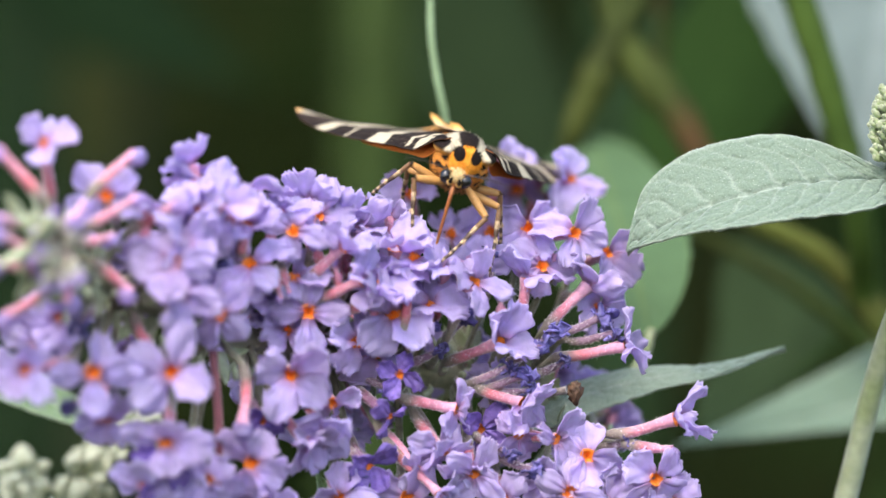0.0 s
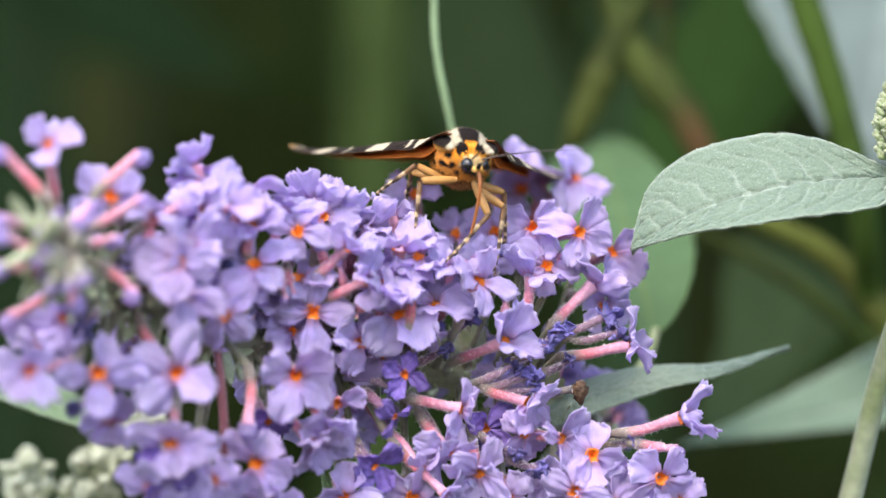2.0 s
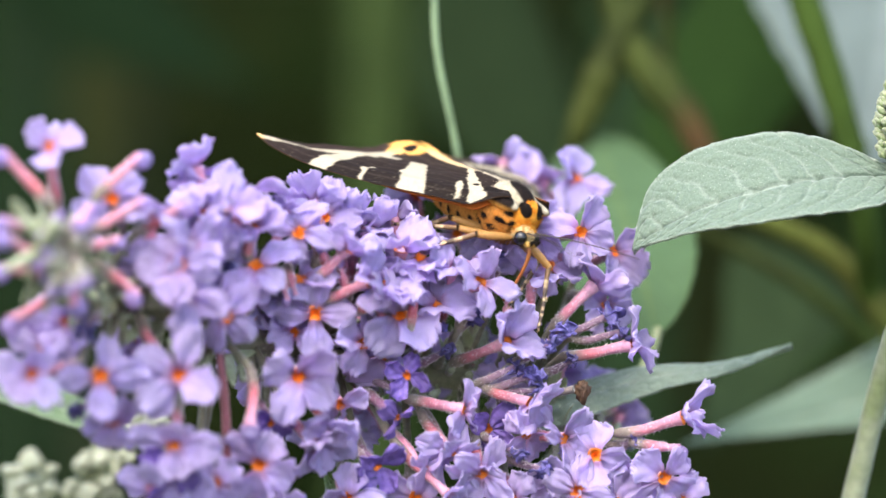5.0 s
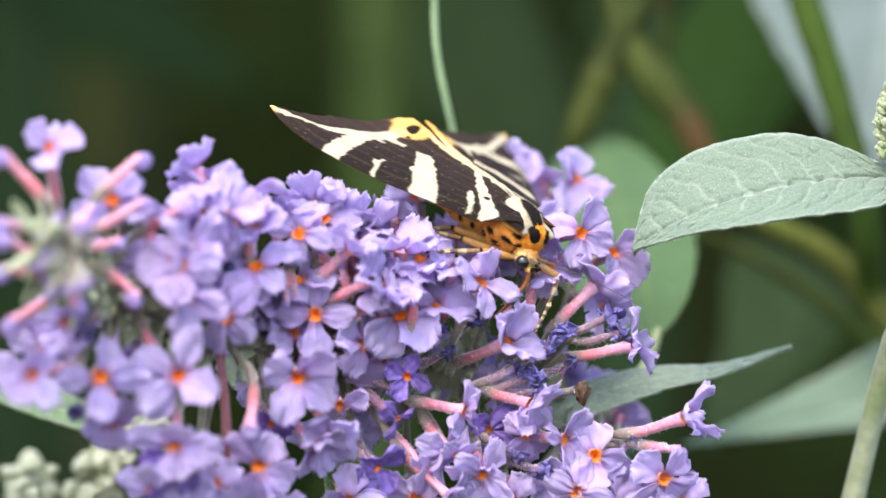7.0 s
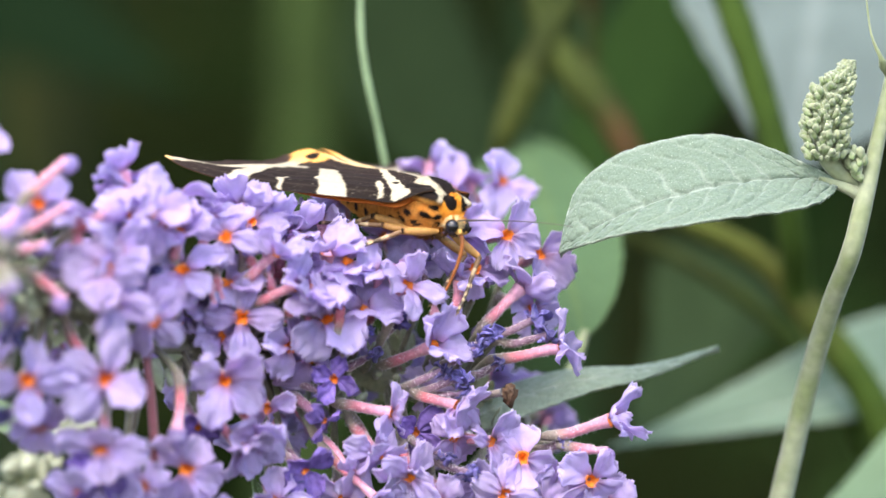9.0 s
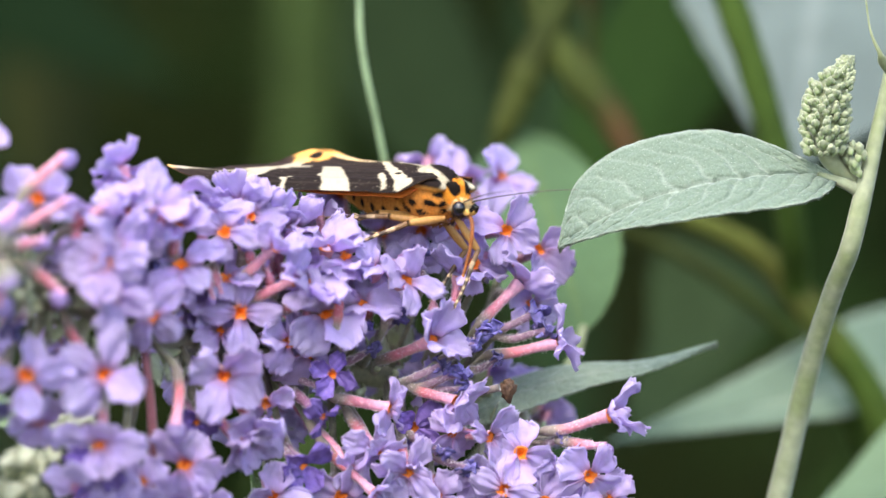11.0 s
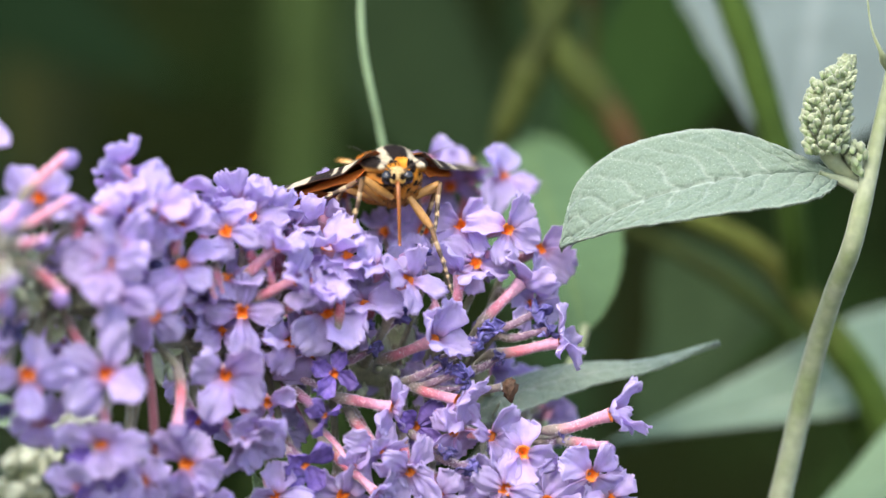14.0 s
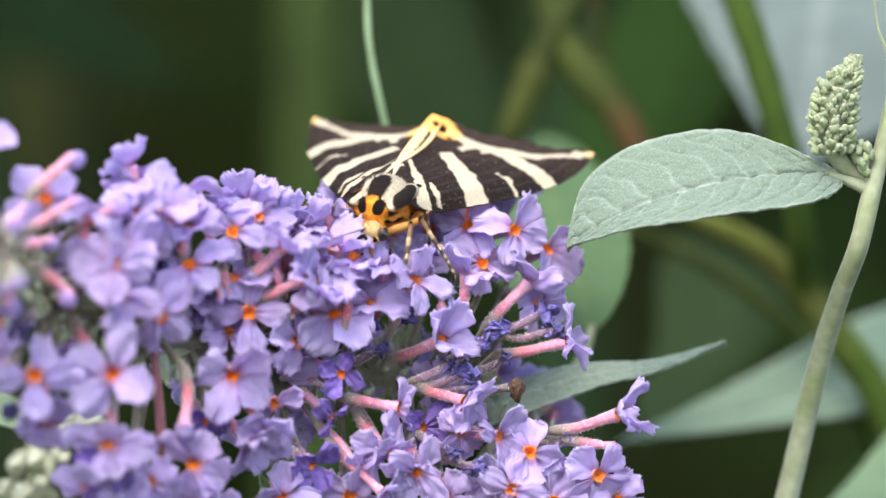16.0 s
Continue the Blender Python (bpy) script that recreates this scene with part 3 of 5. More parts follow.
def petal_mesh(seed, fold, wide, long):
    """One rounded, ruffled lobe of a corolla; it spreads along +x from the throat, its face to +z."""
    rng = random.Random(seed)
    ph = [rng.uniform(0, 6.28) for _ in range(5)]
    notch, crease = rng.uniform(0.0, 0.16), rng.uniform(-0.25, 0.6)

    def place(u, v):
        a = 2 * v - 1
        w = wide * 1.04 * (0.3 + 0.7 * math.sin(min(1.0, u * 1.35) * math.pi / 2)) * (1 - step(0.6, 1.0, u) * 0.3)
        reach = long * u * (1 - 0.2 * a * a * u - notch * math.exp(-(a / 0.3) ** 2) * u)
        edge = step(0.55, 1.0, u)
        ruffle = 0.34 * edge * math.sin(4.5 * a + ph[0]) + 0.5 * edge * noise.noise(Vector((a * 4, seed + 0.5, u * 2))) + 0.14 * abs(a) ** 2 * math.sin(8 * u + ph[2]) + 0.5 * noise.noise(Vector((u * 2.6, a * 2.2, seed * 3.7)))
        cup = crease * abs(a) ** 1.5 * w - fold * u * u * long * 0.35
        groove = -0.03 * math.exp(-(a / 0.16) ** 2) * (1 - u * 0.7)
        x = 0.66 + reach + edge * (0.14 * math.sin(26 * a + ph[3]) + 0.35 * noise.noise(Vector((a * 6, seed, 1))))
        return (x, a * w * (1 + 0.05 * math.sin(13 * u + ph[4]) + 0.12 * noise.noise(Vector((u * 6, seed, a)))), cup + ruffle + groove)

    def tint(u, v):
        a = abs(2 * v - 1)
        c = mix(LILAC, LILAC_PALE, 0.75 * step(0.25, 0.95, u) + 0.15 * a)
        c = mix((0.5, 0.3, 0.5), c, step(0.0, 0.26, u))
        return mix(c, (0.4, 0.3, 0.68), 0.25 * math.exp(-(a / 0.07) ** 2) * (1 - u))

    me = mesh_of("petal", *sheet(place, 13, 32, 0.14, tint))
    me.materials.append(PETAL)
    return me


PETALS = [petal_mesh(i, f, w, l) for i, (f, w, l) in enumerate(((0.1, 2.0, 4.5), (0.35, 2.1, 4.3), (-0.35, 1.9, 4.7), (0.7, 2.15, 4.6), (-0.6, 2.1, 4.3), (0.2, 2.25, 4.2), (1.0, 1.85, 4.5), (-0.1, 1.8, 4.9), (0.5, 2.3, 4.4), (1.3, 2.0, 4.3), (-0.2, 2.2, 4.0), (0.8, 1.7, 4.8)))]

FADED_PETALS = []
for petal in PETALS[:4]:
    FADED_PETALS.append(petal.copy())
    FADED_PETALS[-1].materials[0] = FADED


def throat_mesh():
    verts, faces, n = [], [], 14
    for r, z in ((0.98, -0.02), (0.88, 0.06), (0.68, -0.12), (0.44, -0.6), (0.06, -1.2)):
        for k in range(n):
            w = 2 * math.pi * k / n
            q = r * (1 + 0.06 * math.cos(4 * w))
            verts.append((q * math.cos(w), q * math.sin(w), z))
    for i in range(4):
        for k in range(n):
            j = (k + 1) % n
            faces.append((i * n + k, i * n + j, (i + 1) * n + j, (i + 1) * n + k))
    me = mesh_of("throat", verts, faces)
    me.materials.append(THROAT)
    return me


THROAT_MESH = throat_mesh()


def nearest_axis(p, shift=0.0):
    k = min(range(len(AXIS)), key=lambda i: (AXIS[i] - p).length)
    return AXIS[max(0, min(len(AXIS) - 1, k + int(shift)))]


def withered_mesh(seed):
    """A shrivelled corolla: small crumpled sheets, twisted together."""
    rng = random.Random(seed)
    pieces = []
    for i in range(6):
        m = Euler((rng.uniform(-1.2, 1.2), rng.uniform(-1.2, 1.2), i * 1.05 + rng.uniform(-0.4, 0.4))).to_matrix()
        off, size = rng.uniform(0, 50), rng.uniform(0.8, 1.25)

        def place(u, v, m=m, o=off, s=size):
            p = Vector(((u * 1.9 - 0.2) * s, (v - 0.5) * 1.5 * s * (1 - 0.4 * u), 0.5 * s * math.sin(4 * v + o) * u))
            w = Vector([noise.noise(p * 1.3 + Vector((o, k * 7, 0))) for k in range(3)])
            return m @ (p + w * 0.75)

        pieces.append(sheet(place, 6, 6, 0.16, lambda u, v: (0.1, 0.1, 0.3)))
    me = mesh_of("withered_tip", *join(*pieces))
    me.materials.append(WITHERED)
    return me


WITHERED_MESHES = [withered_mesh(i) for i in range(4)]


def closed_bud_mesh():
    me = mesh_of("closed_tip", *ball((0, 0, 0.7), (1.35, 1.6, 1.35), 14, 10, shape=lambda x, y, z: (x * (1 + 0.1 * math.cos(4 * math.atan2(z, x))), y, z),
                                      color=lambda x, y, z: mix(LILAC, (0.3, 0.2, 0.55), 0.3 + 0.3 * math.sin(5 * y))))
    me.transform(Matrix.Rotation(radians(90), 4, "X"))
    me.materials.append(PETAL)
    return me


CLOSED_MESH = closed_bud_mesh()


FUZZ = random.Random(77)


def fuzz(line, radii, count=150):
    """Short white hairs standing off a tube."""
    verts, faces, cols = [], [], []
    for _ in range(count):
        i = FUZZ.randrange(1, len(line) - 1)
        f = FUZZ.random()
        p, d = line[i].lerp(line[i + 1], f), (line[i + 1] - line[i]).normalized()
        w = d.cross(Vector((FUZZ.gauss(0, 1), FUZZ.gauss(0, 1), FUZZ.gauss(0, 1)))).normalized()
        s, k = w.cross(d) * 0.05, len(verts)
        b = p + w * (radii[i] * (1 - f) + radii[i + 1] * f - 0.03)
        verts += [b + s, b - s, b + d * 0.06, b + w * FUZZ.uniform(0.15, 0.42) + d * FUZZ.uniform(-0.12, 0.12)]
        faces += [(k, k + 1, k + 3), (k + 1, k + 2, k + 3), (k + 2, k, k + 3)]
        cols += [(0.75, 0.66, 0.68)] * 4
    return verts, faces, cols


def grow_floret(p, n, foot, dia, turn, kind, inner=False, fold=None):
    """A floret with its throat at p (plan), facing n, on a tube that ends at foot; a thin stalk joins it to the axis."""
    s = dia / 10.0
    length = (p - foot).length
    root = nearest_axis(foot)
    gap = (root - foot).length
    if gap > 14:
        root = foot + (root - foot) * (14 / gap)
    bend = Vector((RNG.uniform(-1, 1), RNG.uniform(-1, 1), RNG.uniform(-1.0, 0.2))) * (1.6 if kind == "withered" else 0.8)
    line = bezier(p, p - n * length * 0.4, foot + (p - foot) * 0.3 + bend, foot, 9)
    stalk = bezier(foot, foot + (foot - p).normalized() * 1.2 + Vector((0, 0.8, 0)), root + (foot - root) * 0.3, root, 6)[1:]
    radii = [1.02 * s, 0.8 * s, 0.7 * s, 0.66, 0.66, 0.7, 0.72, 0.74, 0.7] + [0.5, 0.5, 0.5, 0.55, 0.6]
    if kind == "withered":
        front, mid = (0.15, 0.09, 0.15), (0.24, 0.14, 0.19)
        radii = [0.75 * r for r in radii]
    elif kind == "fading":
        front, mid = (0.25, 0.12, 0.3), (0.3, 0.13, 0.2)
    else:
        front, mid = mix(PINK, LILAC, RNG.uniform(0.1, 0.45)), mix(PINK, RED_PINK, RNG.uniform(0.0, 0.9))
    if kind == "bud" and inner:
        front, mid = mix(CALYX, LILAC, 0.35), mix(CALYX, (0.3, 0.33, 0.2), 0.6)
    cols = [mix(front, mid, i / 5) for i in range(6)] + [mix(mid, CALYX, 0.5), CALYX, CALYX] + [PEDICEL] * 5
    geo = tube([(q - p) for q in line + stalk], radii, cols, 9, caps=False)
    if not inner:
        geo = join(geo, fuzz([(q - p) for q in line], radii))
    ob = part({"open": "floret", "bud": "closed_floret", "withered": "withered_floret", "fading": "fading_floret"}[kind], geo, TUBE, panicle, place=Matrix.Translation((p - Vector(HEAD_AT)) * MM),
              label={"open": "lilac floret with four ruffled lobes and an orange eye", "bud": "closed lilac floret", "withered": "shrivelled dark blue floret",
                     "fading": "fading dark violet floret"}[kind])
    face = n.to_track_quat("Z", "Y").to_matrix().to_4x4() @ Matrix.Rotation(radians(turn), 4, "Z")
    if kind == "withered":
        part("withered_tip", RNG.choice(WITHERED_MESHES), WITHERED, ob, place=face @ Matrix.Rotation(RNG.uniform(0, 6), 4, "Z") @ Matrix.Scale(s * 1.1, 4))
        return ob
    if kind == "bud":
        part("closed_tip", CLOSED_MESH, PETAL, ob, place=face @ Matrix.Scale(s, 4))
        return ob
    part("throat", THROAT_MESH, THROAT, ob, place=face @ Matrix.Scale(s, 4))
    cup = RNG.uniform(-8, 26) if fold is None else fold
    slim = RNG.uniform(0.98, 1.24)
    for k in range(4):
        lift = cup + RNG.uniform(-24, 24)
        m = face @ Matrix.Rotation(radians(45 + 90 * k + RNG.uniform(-14, 14)), 4, "Z") @ Matrix.Rotation(radians(-lift), 4, "Y") @ Matrix.Rotation(radians(RNG.uniform(-28, 28)), 4, "X")
        part("petal", RNG.choice(FADED_PETALS if kind == "fading" else PETALS), PETAL, ob, place=m @ Matrix.Diagonal((1, slim, 1, 1)) @ Matrix.Scale(s * RNG.uniform(0.86, 1.16), 4))
    return ob


def floret(x, y, z, nx, nz, dia=9.0, turn=0.0, kind="open", length=8.5, back=False, inner=False):
    """A floret whose throat is at a plan place and faces (nx, nz) in the upright plane, towards the camera's side unless back."""
    h = nx * nx + nz * nz
    if h > 0.96:
        nx, nz = nx * math.sqrt(0.96 / h), nz * math.sqrt(0.96 / h)
    n = Vector((nx, (0.3 if back and not inner else 1 if back else -1) * math.sqrt(max(0.0, 1 - nx * nx - nz * nz)), nz)).normalized()
    p = Vector((x, y, z)) if inner else bent((x, y, z))
    return grow_floret(p, n, p - n * length * (0.6 + 0.04 * dia), dia, turn, kind, inner)


def side_floret(x, y, z, fx, fy, fz, dia, turn, kind="open"):
    """A floret known by its throat and by the foot of its tube."""
    p, foot = bent((x, y, z)), bent((fx, fy, fz))
    n = ((p - foot).normalized() + Vector((RNG.uniform(-0.08, 0.08), -0.08, RNG.uniform(-0.08, 0.08)))).normalized()
    return grow_floret(p, n, foot, dia, turn, kind, fold=RNG.uniform(14, 40))


def bract_mesh(seed):
    """A narrow felted leaflet at the foot of a flower cluster; it grows along +y."""
    rng = random.Random(seed)
    bow, twist = rng.uniform(-1.2, 1.2), rng.uniform(-0.8, 0.8)

    def place(u, v):
        a, w = 2 * v - 1, 1.0 * math.sin(math.pi * min(1.0, 0.12 + 0.88 * u)) ** 0.8
        return (a * w + 0.5 * bow * u * u, 6.0 * u, bow * u * u + a * w * (0.35 * abs(a) + twist * u) + 0.12 * noise.noise(Vector((u * 5, v * 4, seed))))

    me = mesh_of("bract", *sheet(place, 12, 6, 0.2, lambda u, v: (0.3, 0.34, 0.2)))
    me.materials.append(CALYX_MAT)
    return me


def flower_head():
    rod("main_stalk", AXIS, [0.9, 1.3, 1.6, 1.7, 1.8, 1.9, 2.0], AXIS_GREEN, TUBE, panicle, HEAD_AT, n=60)
    # the old crown, left: faces
    for f in ((-41.8, -17, 6.7, -0.1, 0.35, 10, 10), (-28.3, -12, 5.6, 0.1, 0.5, 10.6, 30), (-33.6, -17, -1.7, 0, -0.05, 10.2, 40),
              (-24.2, -9, -1.9, 0.02, 0.5, 10.6, 0), (-28, -10, -8.2, -0.32, -0.1, 9.8, 0), (-43.3, -21, -15.3, 0.05, -0.1, 11, 35),
              (-33.7, -18, -15.3, 0.02, -0.04, 11.2, 10), (-34.3, -17, -23.9, 0, -0.5, 10.4, 35), (-50.1, -10, -10.2, -0.5, -0.2, 8, 10)):
        floret(*f)
    # lower left, in the head's own shade
    for f in ((-51, -12, -12.3, -0.4, -0.2, 8, 20), (-23.9, -12, -26.7, 0.1, -0.32, 10, 20), (-37, -14, -29.6, -0.2, -0.4, 9.2, 30),
              (-29.5, -13, -28.9, 0.25, -0.4, 9.4, 0), (-42.1, -14, -21.2, 0, -0.75, 9, 20), (-31, -9, 2.9, 0.1, 0.3, 9, 0),
              (-32, -12, -32.7, 0.1, -0.2, 9, 20), (-22.2, -10, -31.7, 0.1, -0.3, 9, 40), (-47.7, -16, -8.4, -0.3, -0.4, 7.6, 10),
              (-26.5, -9, -4.5, 0.2, 0.2, 8.4, 30)):
        floret(*f)
    # the lit crest beside the moth
    for f in ((-24.6, -8, 2.8, 0.1, 0.72, 10, 20), (-18.7, -8, 2.3, 0.15, 0.5, 9.8, 20), (-15.8, -3, 4.3, 0, 0.35, 9.4, 30),
              (-6, -5, 0.1, 0.05, 0.86, 10.4, 10), (-3.6, -5, -1, 0.3, 0.6, 8.6, 20), (-8.8, -8, -4.2, -0.05, 0.84, 10.6, 35),
              (0.4, -4, -2.6, 0.25, 0.84, 9.6, 0), (-11.8, -3, 1.1, 0.1, 0.86, 10, 5)):
        floret(*f)
    # the middle
    for f in ((-16.9, -7, -7.9, 0.05, 0, 10.6, 40), (-6.2, -7, -8.2, 0.25, 0.05, 10.6, 0), (-10.8, -6, -11.6, 0.45, -0.05, 9.6, 35),
              (-8.3, -3, -12.9, 0.55, 0.1, 10, 10), (-19.1, -11, -15.8, 0.1, -0.1, 11.2, 20), (-14.8, -9, -23.3, 0.3, -0.6, 10, 15),
              (-13.9, -6, -19.4, 0.3, -0.5, 8.6, 0), (-0.6, -5, -25.1, 0.3, -0.5, 8.2, 10), (3.8, -5, -28.2, 0.1, -0.45, 9.8, 0),
              (-1.6, -5, -7, 0.35, 0.7, 9.4, 20), (-18.8, -5, -3.5, 0.1, 0.8, 9.8, 20)):
        floret(*f)
    # under and beside the moth, towards the light
    for f in ((9.6, 27, 7.8, 0, 0.1, 9.6, 35), (16.3, 24, 8.9, 0.4, 0.28, 10.8, 20), (10.9, 7, 2.6, 0, 0.08, 10.2, 10), (16.8, 5, 1.9, 0.42, 0, 9.8, 20),
              (12.6, 5, -2.1, 0.2, 0.4, 9, 30), (-4.1, 14, 7, 0, 0.5, 9, 10), (21, 10, -0.6, 0.5, 0.2, 9.4, 0), (6.2, 13, 2.2, 0, 0.3, 9, 20),
              (1.2, 13, 1.9, -0.1, 0.4, 9, 0), (4.7, 6, -2.1, 0.1, 0.4, 9, 35), (19.9, 9, -7.5, 0.5, -0.2, 8.6, 10)):
        floret(*f)
    # lower right
    for f in ((18.2, -3, -26.1, 0.06, 0.02, 10.2, 40), (15.9, -5, -30.6, 0, -0.1, 9.6, 20), (26.9, -3, -29, 0.4, -0.1, 9.8, 20),
              (22.4, 0, -29.4, 0.3, -0.3, 9, 10), (13.1, -2, -29.2, 0, -0.25, 9, 30), (9.7, -3, -23.3, 0.4, -0.5, 8.6, 20),
              (21.1, -3, -32.3, 0.2, 0, 9, 20), (7.5, -4, -31.2, 0.1, -0.3, 9, 10), (-4.5, -5, -31.2, 0.1, -0.3, 9, 20), (29, -1, -32, 0.3, 0, 9, 0),
              (-13.1, -6, -31.2, 0.1, -0.3, 9, 30), (6.9, 8, -17.9, 0.2, 0, 8.4, 20)):
        floret(*f)
    # crest florets that face up and away
    for f in ((-21, -5, 4.8, 0.1, 0.72, 9.8, 0), (-18.9, 0, 5.4, -0.3, 0.7, 7.4, 0), (-16.8, -2, 6.2, 0, 0.74, 9.2, 15), (-13, -3, 3.8, 0.1, 0.75, 9.4, 5),
              (-10.3, -2, 2.8, 0.1, 0.8, 9, 30), (-9.2, -1, 2.4, 0.25, 0.75, 8.8, 30), (-6.7, 2, 4.4, 0, 0.7, 8.8, 0),
              (-13.9, 0, 1.9, -0.1, 0.72, 9.4, 20), (-31.6, -7, 10.3, -0.3, 0.7, 9.4, 22), (-25.5, -6, 7.6, 0.2, 0.74, 10, 10),
              (-36.8, -13, 5.3, 0.05, 0.75, 9.8, 40), (-29.3, -9, 7.9, 0, 0.75, 9, 35), (-34.2, -11, 4.9, 0, 0.8, 9, 10),
              (-4.2, -6, -2.8, 0.1, 0.75, 9.4, 30), (2.2, -2, -1.7, 0.1, 0.8, 8.6, 15), (7.1, 30, 11.5, 0.1, 0.6, 9, 10), (12.6, 30, 8.9, 0.2, 0.7, 9, 0)):
        floret(*f, back=True)
    # seen from the side, on their tubes
    for f in ((-49.3, -20, 13.2, -48.9, -12, 4.9, 9.6, 35), (-32.2, -16, 0.5, -41, -8, -0.4, 9, 10), (-32.8, -15, -5.4, -38.2, -6, -2.6, 9.8, 30),
              (-51.4, -24, -14.9, -45.9, -16, -13.6, 9.4, 10), (-12.6, -10, 0.2, -16.5, -6, -3.5, 8.6, 0), (-10.2, -10, -4, -15.8, -6, -6.1, 8.4, 30),
              (-8.2, -10, -5.6, -12.2, -6, -7.6, 8.8, 20), (1.7, -4, -20.2, -5.1, -3, -18.9, 9.4, 20), (-17.3, -9, -24.2, -21.2, -5, -19, 10, 20),
              (4, -5, -4.3, -1.1, 0, -6.5, 10.6, 30), (7.1, -2, -11.8, 0.6, 4, -14.3, 10.4, 25)):
        side_floret(*f)
    # and more of them
    for f in ((-30.7, -12, 4.9, -32.1, -8, 0.1, 8.6, 10), (18.3, 6, -4.8, 13.2, 3, -9.8, 9.8, 0), (10.6, 3, -3.7, 9.8, 3, -9.4, 9.6, 20),
              (23, 3, -12.3, 14.4, 3, -13.7, 9.6, 40), (10, -3, -19.5, 4.6, 0, -17.6, 9.2, 10), (14.3, -3, -24, 10.6, -1, -23, 9.2, 30),
              (29.3, -2, -21.5, 21.5, 0, -23.4, 9.8, 45), (-3.3, -6, -27.7, -8, -2, -22.7, 6.4, 0), (-0.6, -7, -30.6, -6.7, -4, -24.7, 7, 20),
              (0.3, -5, -25.5, -3.5, -1, -21, 7.4, 10), (3.8, -4, -27.8, 3.1, -1, -24.2, 6, 20)):
        side_floret(*f)
    # closed, on pink tubes
    for f in ((-38.2, -18, 11.8, -43.2, -20, 7.4, 8, 0), (-32.7, -16, 5.8, -38.8, -14, 2.5, 8, 0), (-54.1, -26, -8.4, -48.1, -20, -4.7, 9, 0),
              (-46.1, -26, -6.7, -45.5, -26, -1.9, 9, 0), (-49.3, -28, -2.8, -47.7, -28, 0.8, 8, 0), (-38.6, -22, -5.4, -42.8, -22, -1.7, 8, 0),
              (-54.7, -34, 3.9, -48.5, -30, 2.4, 8, 0), (-54.6, -30, 12.2, -49, -28, 6.3, 8.4, 0), (-54.2, -36, 2.1, -48.4, -32, -1, 8, 0),
              (-54.7, -34, -1.9, -49.2, -30, -1.9, 8, 0), (-37.9, -20, 6.4, -44.2, -22, 2.5, 6.6, 0)):
        side_floret(*f, kind="bud")
    # hanging and half hidden ones
    for f in ((-35.2, -12, -14, -38.6, -10, -8.5, 7, 0), (-25, -14, -22.1, -24.9, -10, -15.1, 9.2, 0), (-13.6, -8, -1.5, -12.8, -6, -6, 4, 0),
              (29, -1, -25.4, 23.3, 0, -24.6, 6.4, 0), (-20.3, -8, -6.3, -21.3, -7, -2.5, 4.2, 0), (-19.3, -7, -5.6, -20.2, -6, -2.1, 4, 0),
              (-24.5, -10, 2.2, -25.1, -8, -0.6, 5, 0), (-16.2, -6, 0.6, -15.2, -4, -2.1, 4.6, 0), (-44, -26, 5.6, -46.7, -28, 2.8, 6, 0),
              (-40.6, -24, 1.5, -44.7, -26, 0.8, 6, 0), (7.3, 5, -5.7, 7.8, 5, -10.3, 5, 0), (-1, 0, 1.1, -0.1, 2, -4.2, 5, 0),
              (14.5, 7, -0.8, 13, 6, -4.2, 6, 0)):
        side_floret(*f, kind="bud")
    # shrivelled, dark blue
    for f in ((20.5, 4, -8.5, 14.4, 5, -10.7, 9, 0), (21.7, 3, -10.8, 15.5, 5, -11.3, 8, 0), (14.4, 0, -10.5, 10.5, 2, -12.2, 8.6, 0),
              (12.7, -1, -12.2, 8.3, 1, -14.2, 7.6, 0), (10.4, -3, -15.9, 4.7, 0, -17.8, 8.6, 0), (8.3, -2, -14.9, 3.3, 1, -17.1, 7, 0),
              (11.5, -4, -28, 6, -1, -25.6, 8, 0), (2.9, -2, -8.5, 0.4, 3, -11.4, 8, 0), (-45.4, -18, -9.4, -43.8, -16, -7.6, 9, 0),
              (-46.3, -16, -19.7, -44, -12, -17.6, 8, 0), (23.3, 0, -24.2, 20.5, 2, -25, 6, 0)):
        side_floret(*f, kind="withered")
    # more of them, lower down
    for f in ((-1.4, -4, -9.9, -3.9, 0, -11.4, 7, 0), (8.6, -4, -25.9, 4, 0, -23.5, 7, 0), (-0.3, -3, -12.7, -3.5, 1, -14.2, 6, 0),
              (-10.2, -5, -28.3, -12.4, -2, -24.9, 7, 0), (-6.7, -5, -17.7, -10.3, -1, -15.6, 6, 0), (5.6, 2, -1, 6.2, 5, -4.2, 7, 0),
              (-27.9, -8, -1.5, -27.3, -4, -4.2, 7, 0), (-15.9, -5, -13.1, -14.9, -2, -14.9, 5, 0), (11.1, -3, -17.7, 6.9, 0, -18.5, 6.4, 0),
              (15.4, 1, -14.2, 11.9, 3, -15.7, 5, 0)):
        side_floret(*f, kind="withered")
    # fading to dark violet
    for f in ((-5.4, -6, -15.8, 0.2, -0.2, 7, 20), (-6.7, -6, -21.1, 0.6, -0.5, 5.4, 0), (-9.4, -6, -27.2, 0.3, -0.4, 8, 0),
              (-22.6, -6, -21.6, 0.3, -0.4, 7, 10), (4.7, 1, -22.8, 0.4, -0.4, 8, 10), (-34.7, -15, -27.7, 0, -0.5, 8, 10)):
        floret(*f, kind="fading")
    # the young tip: small closed buds on short tubes, all round
    tip, rng = bent((-46, -32, -0.3)), random.Random(12)
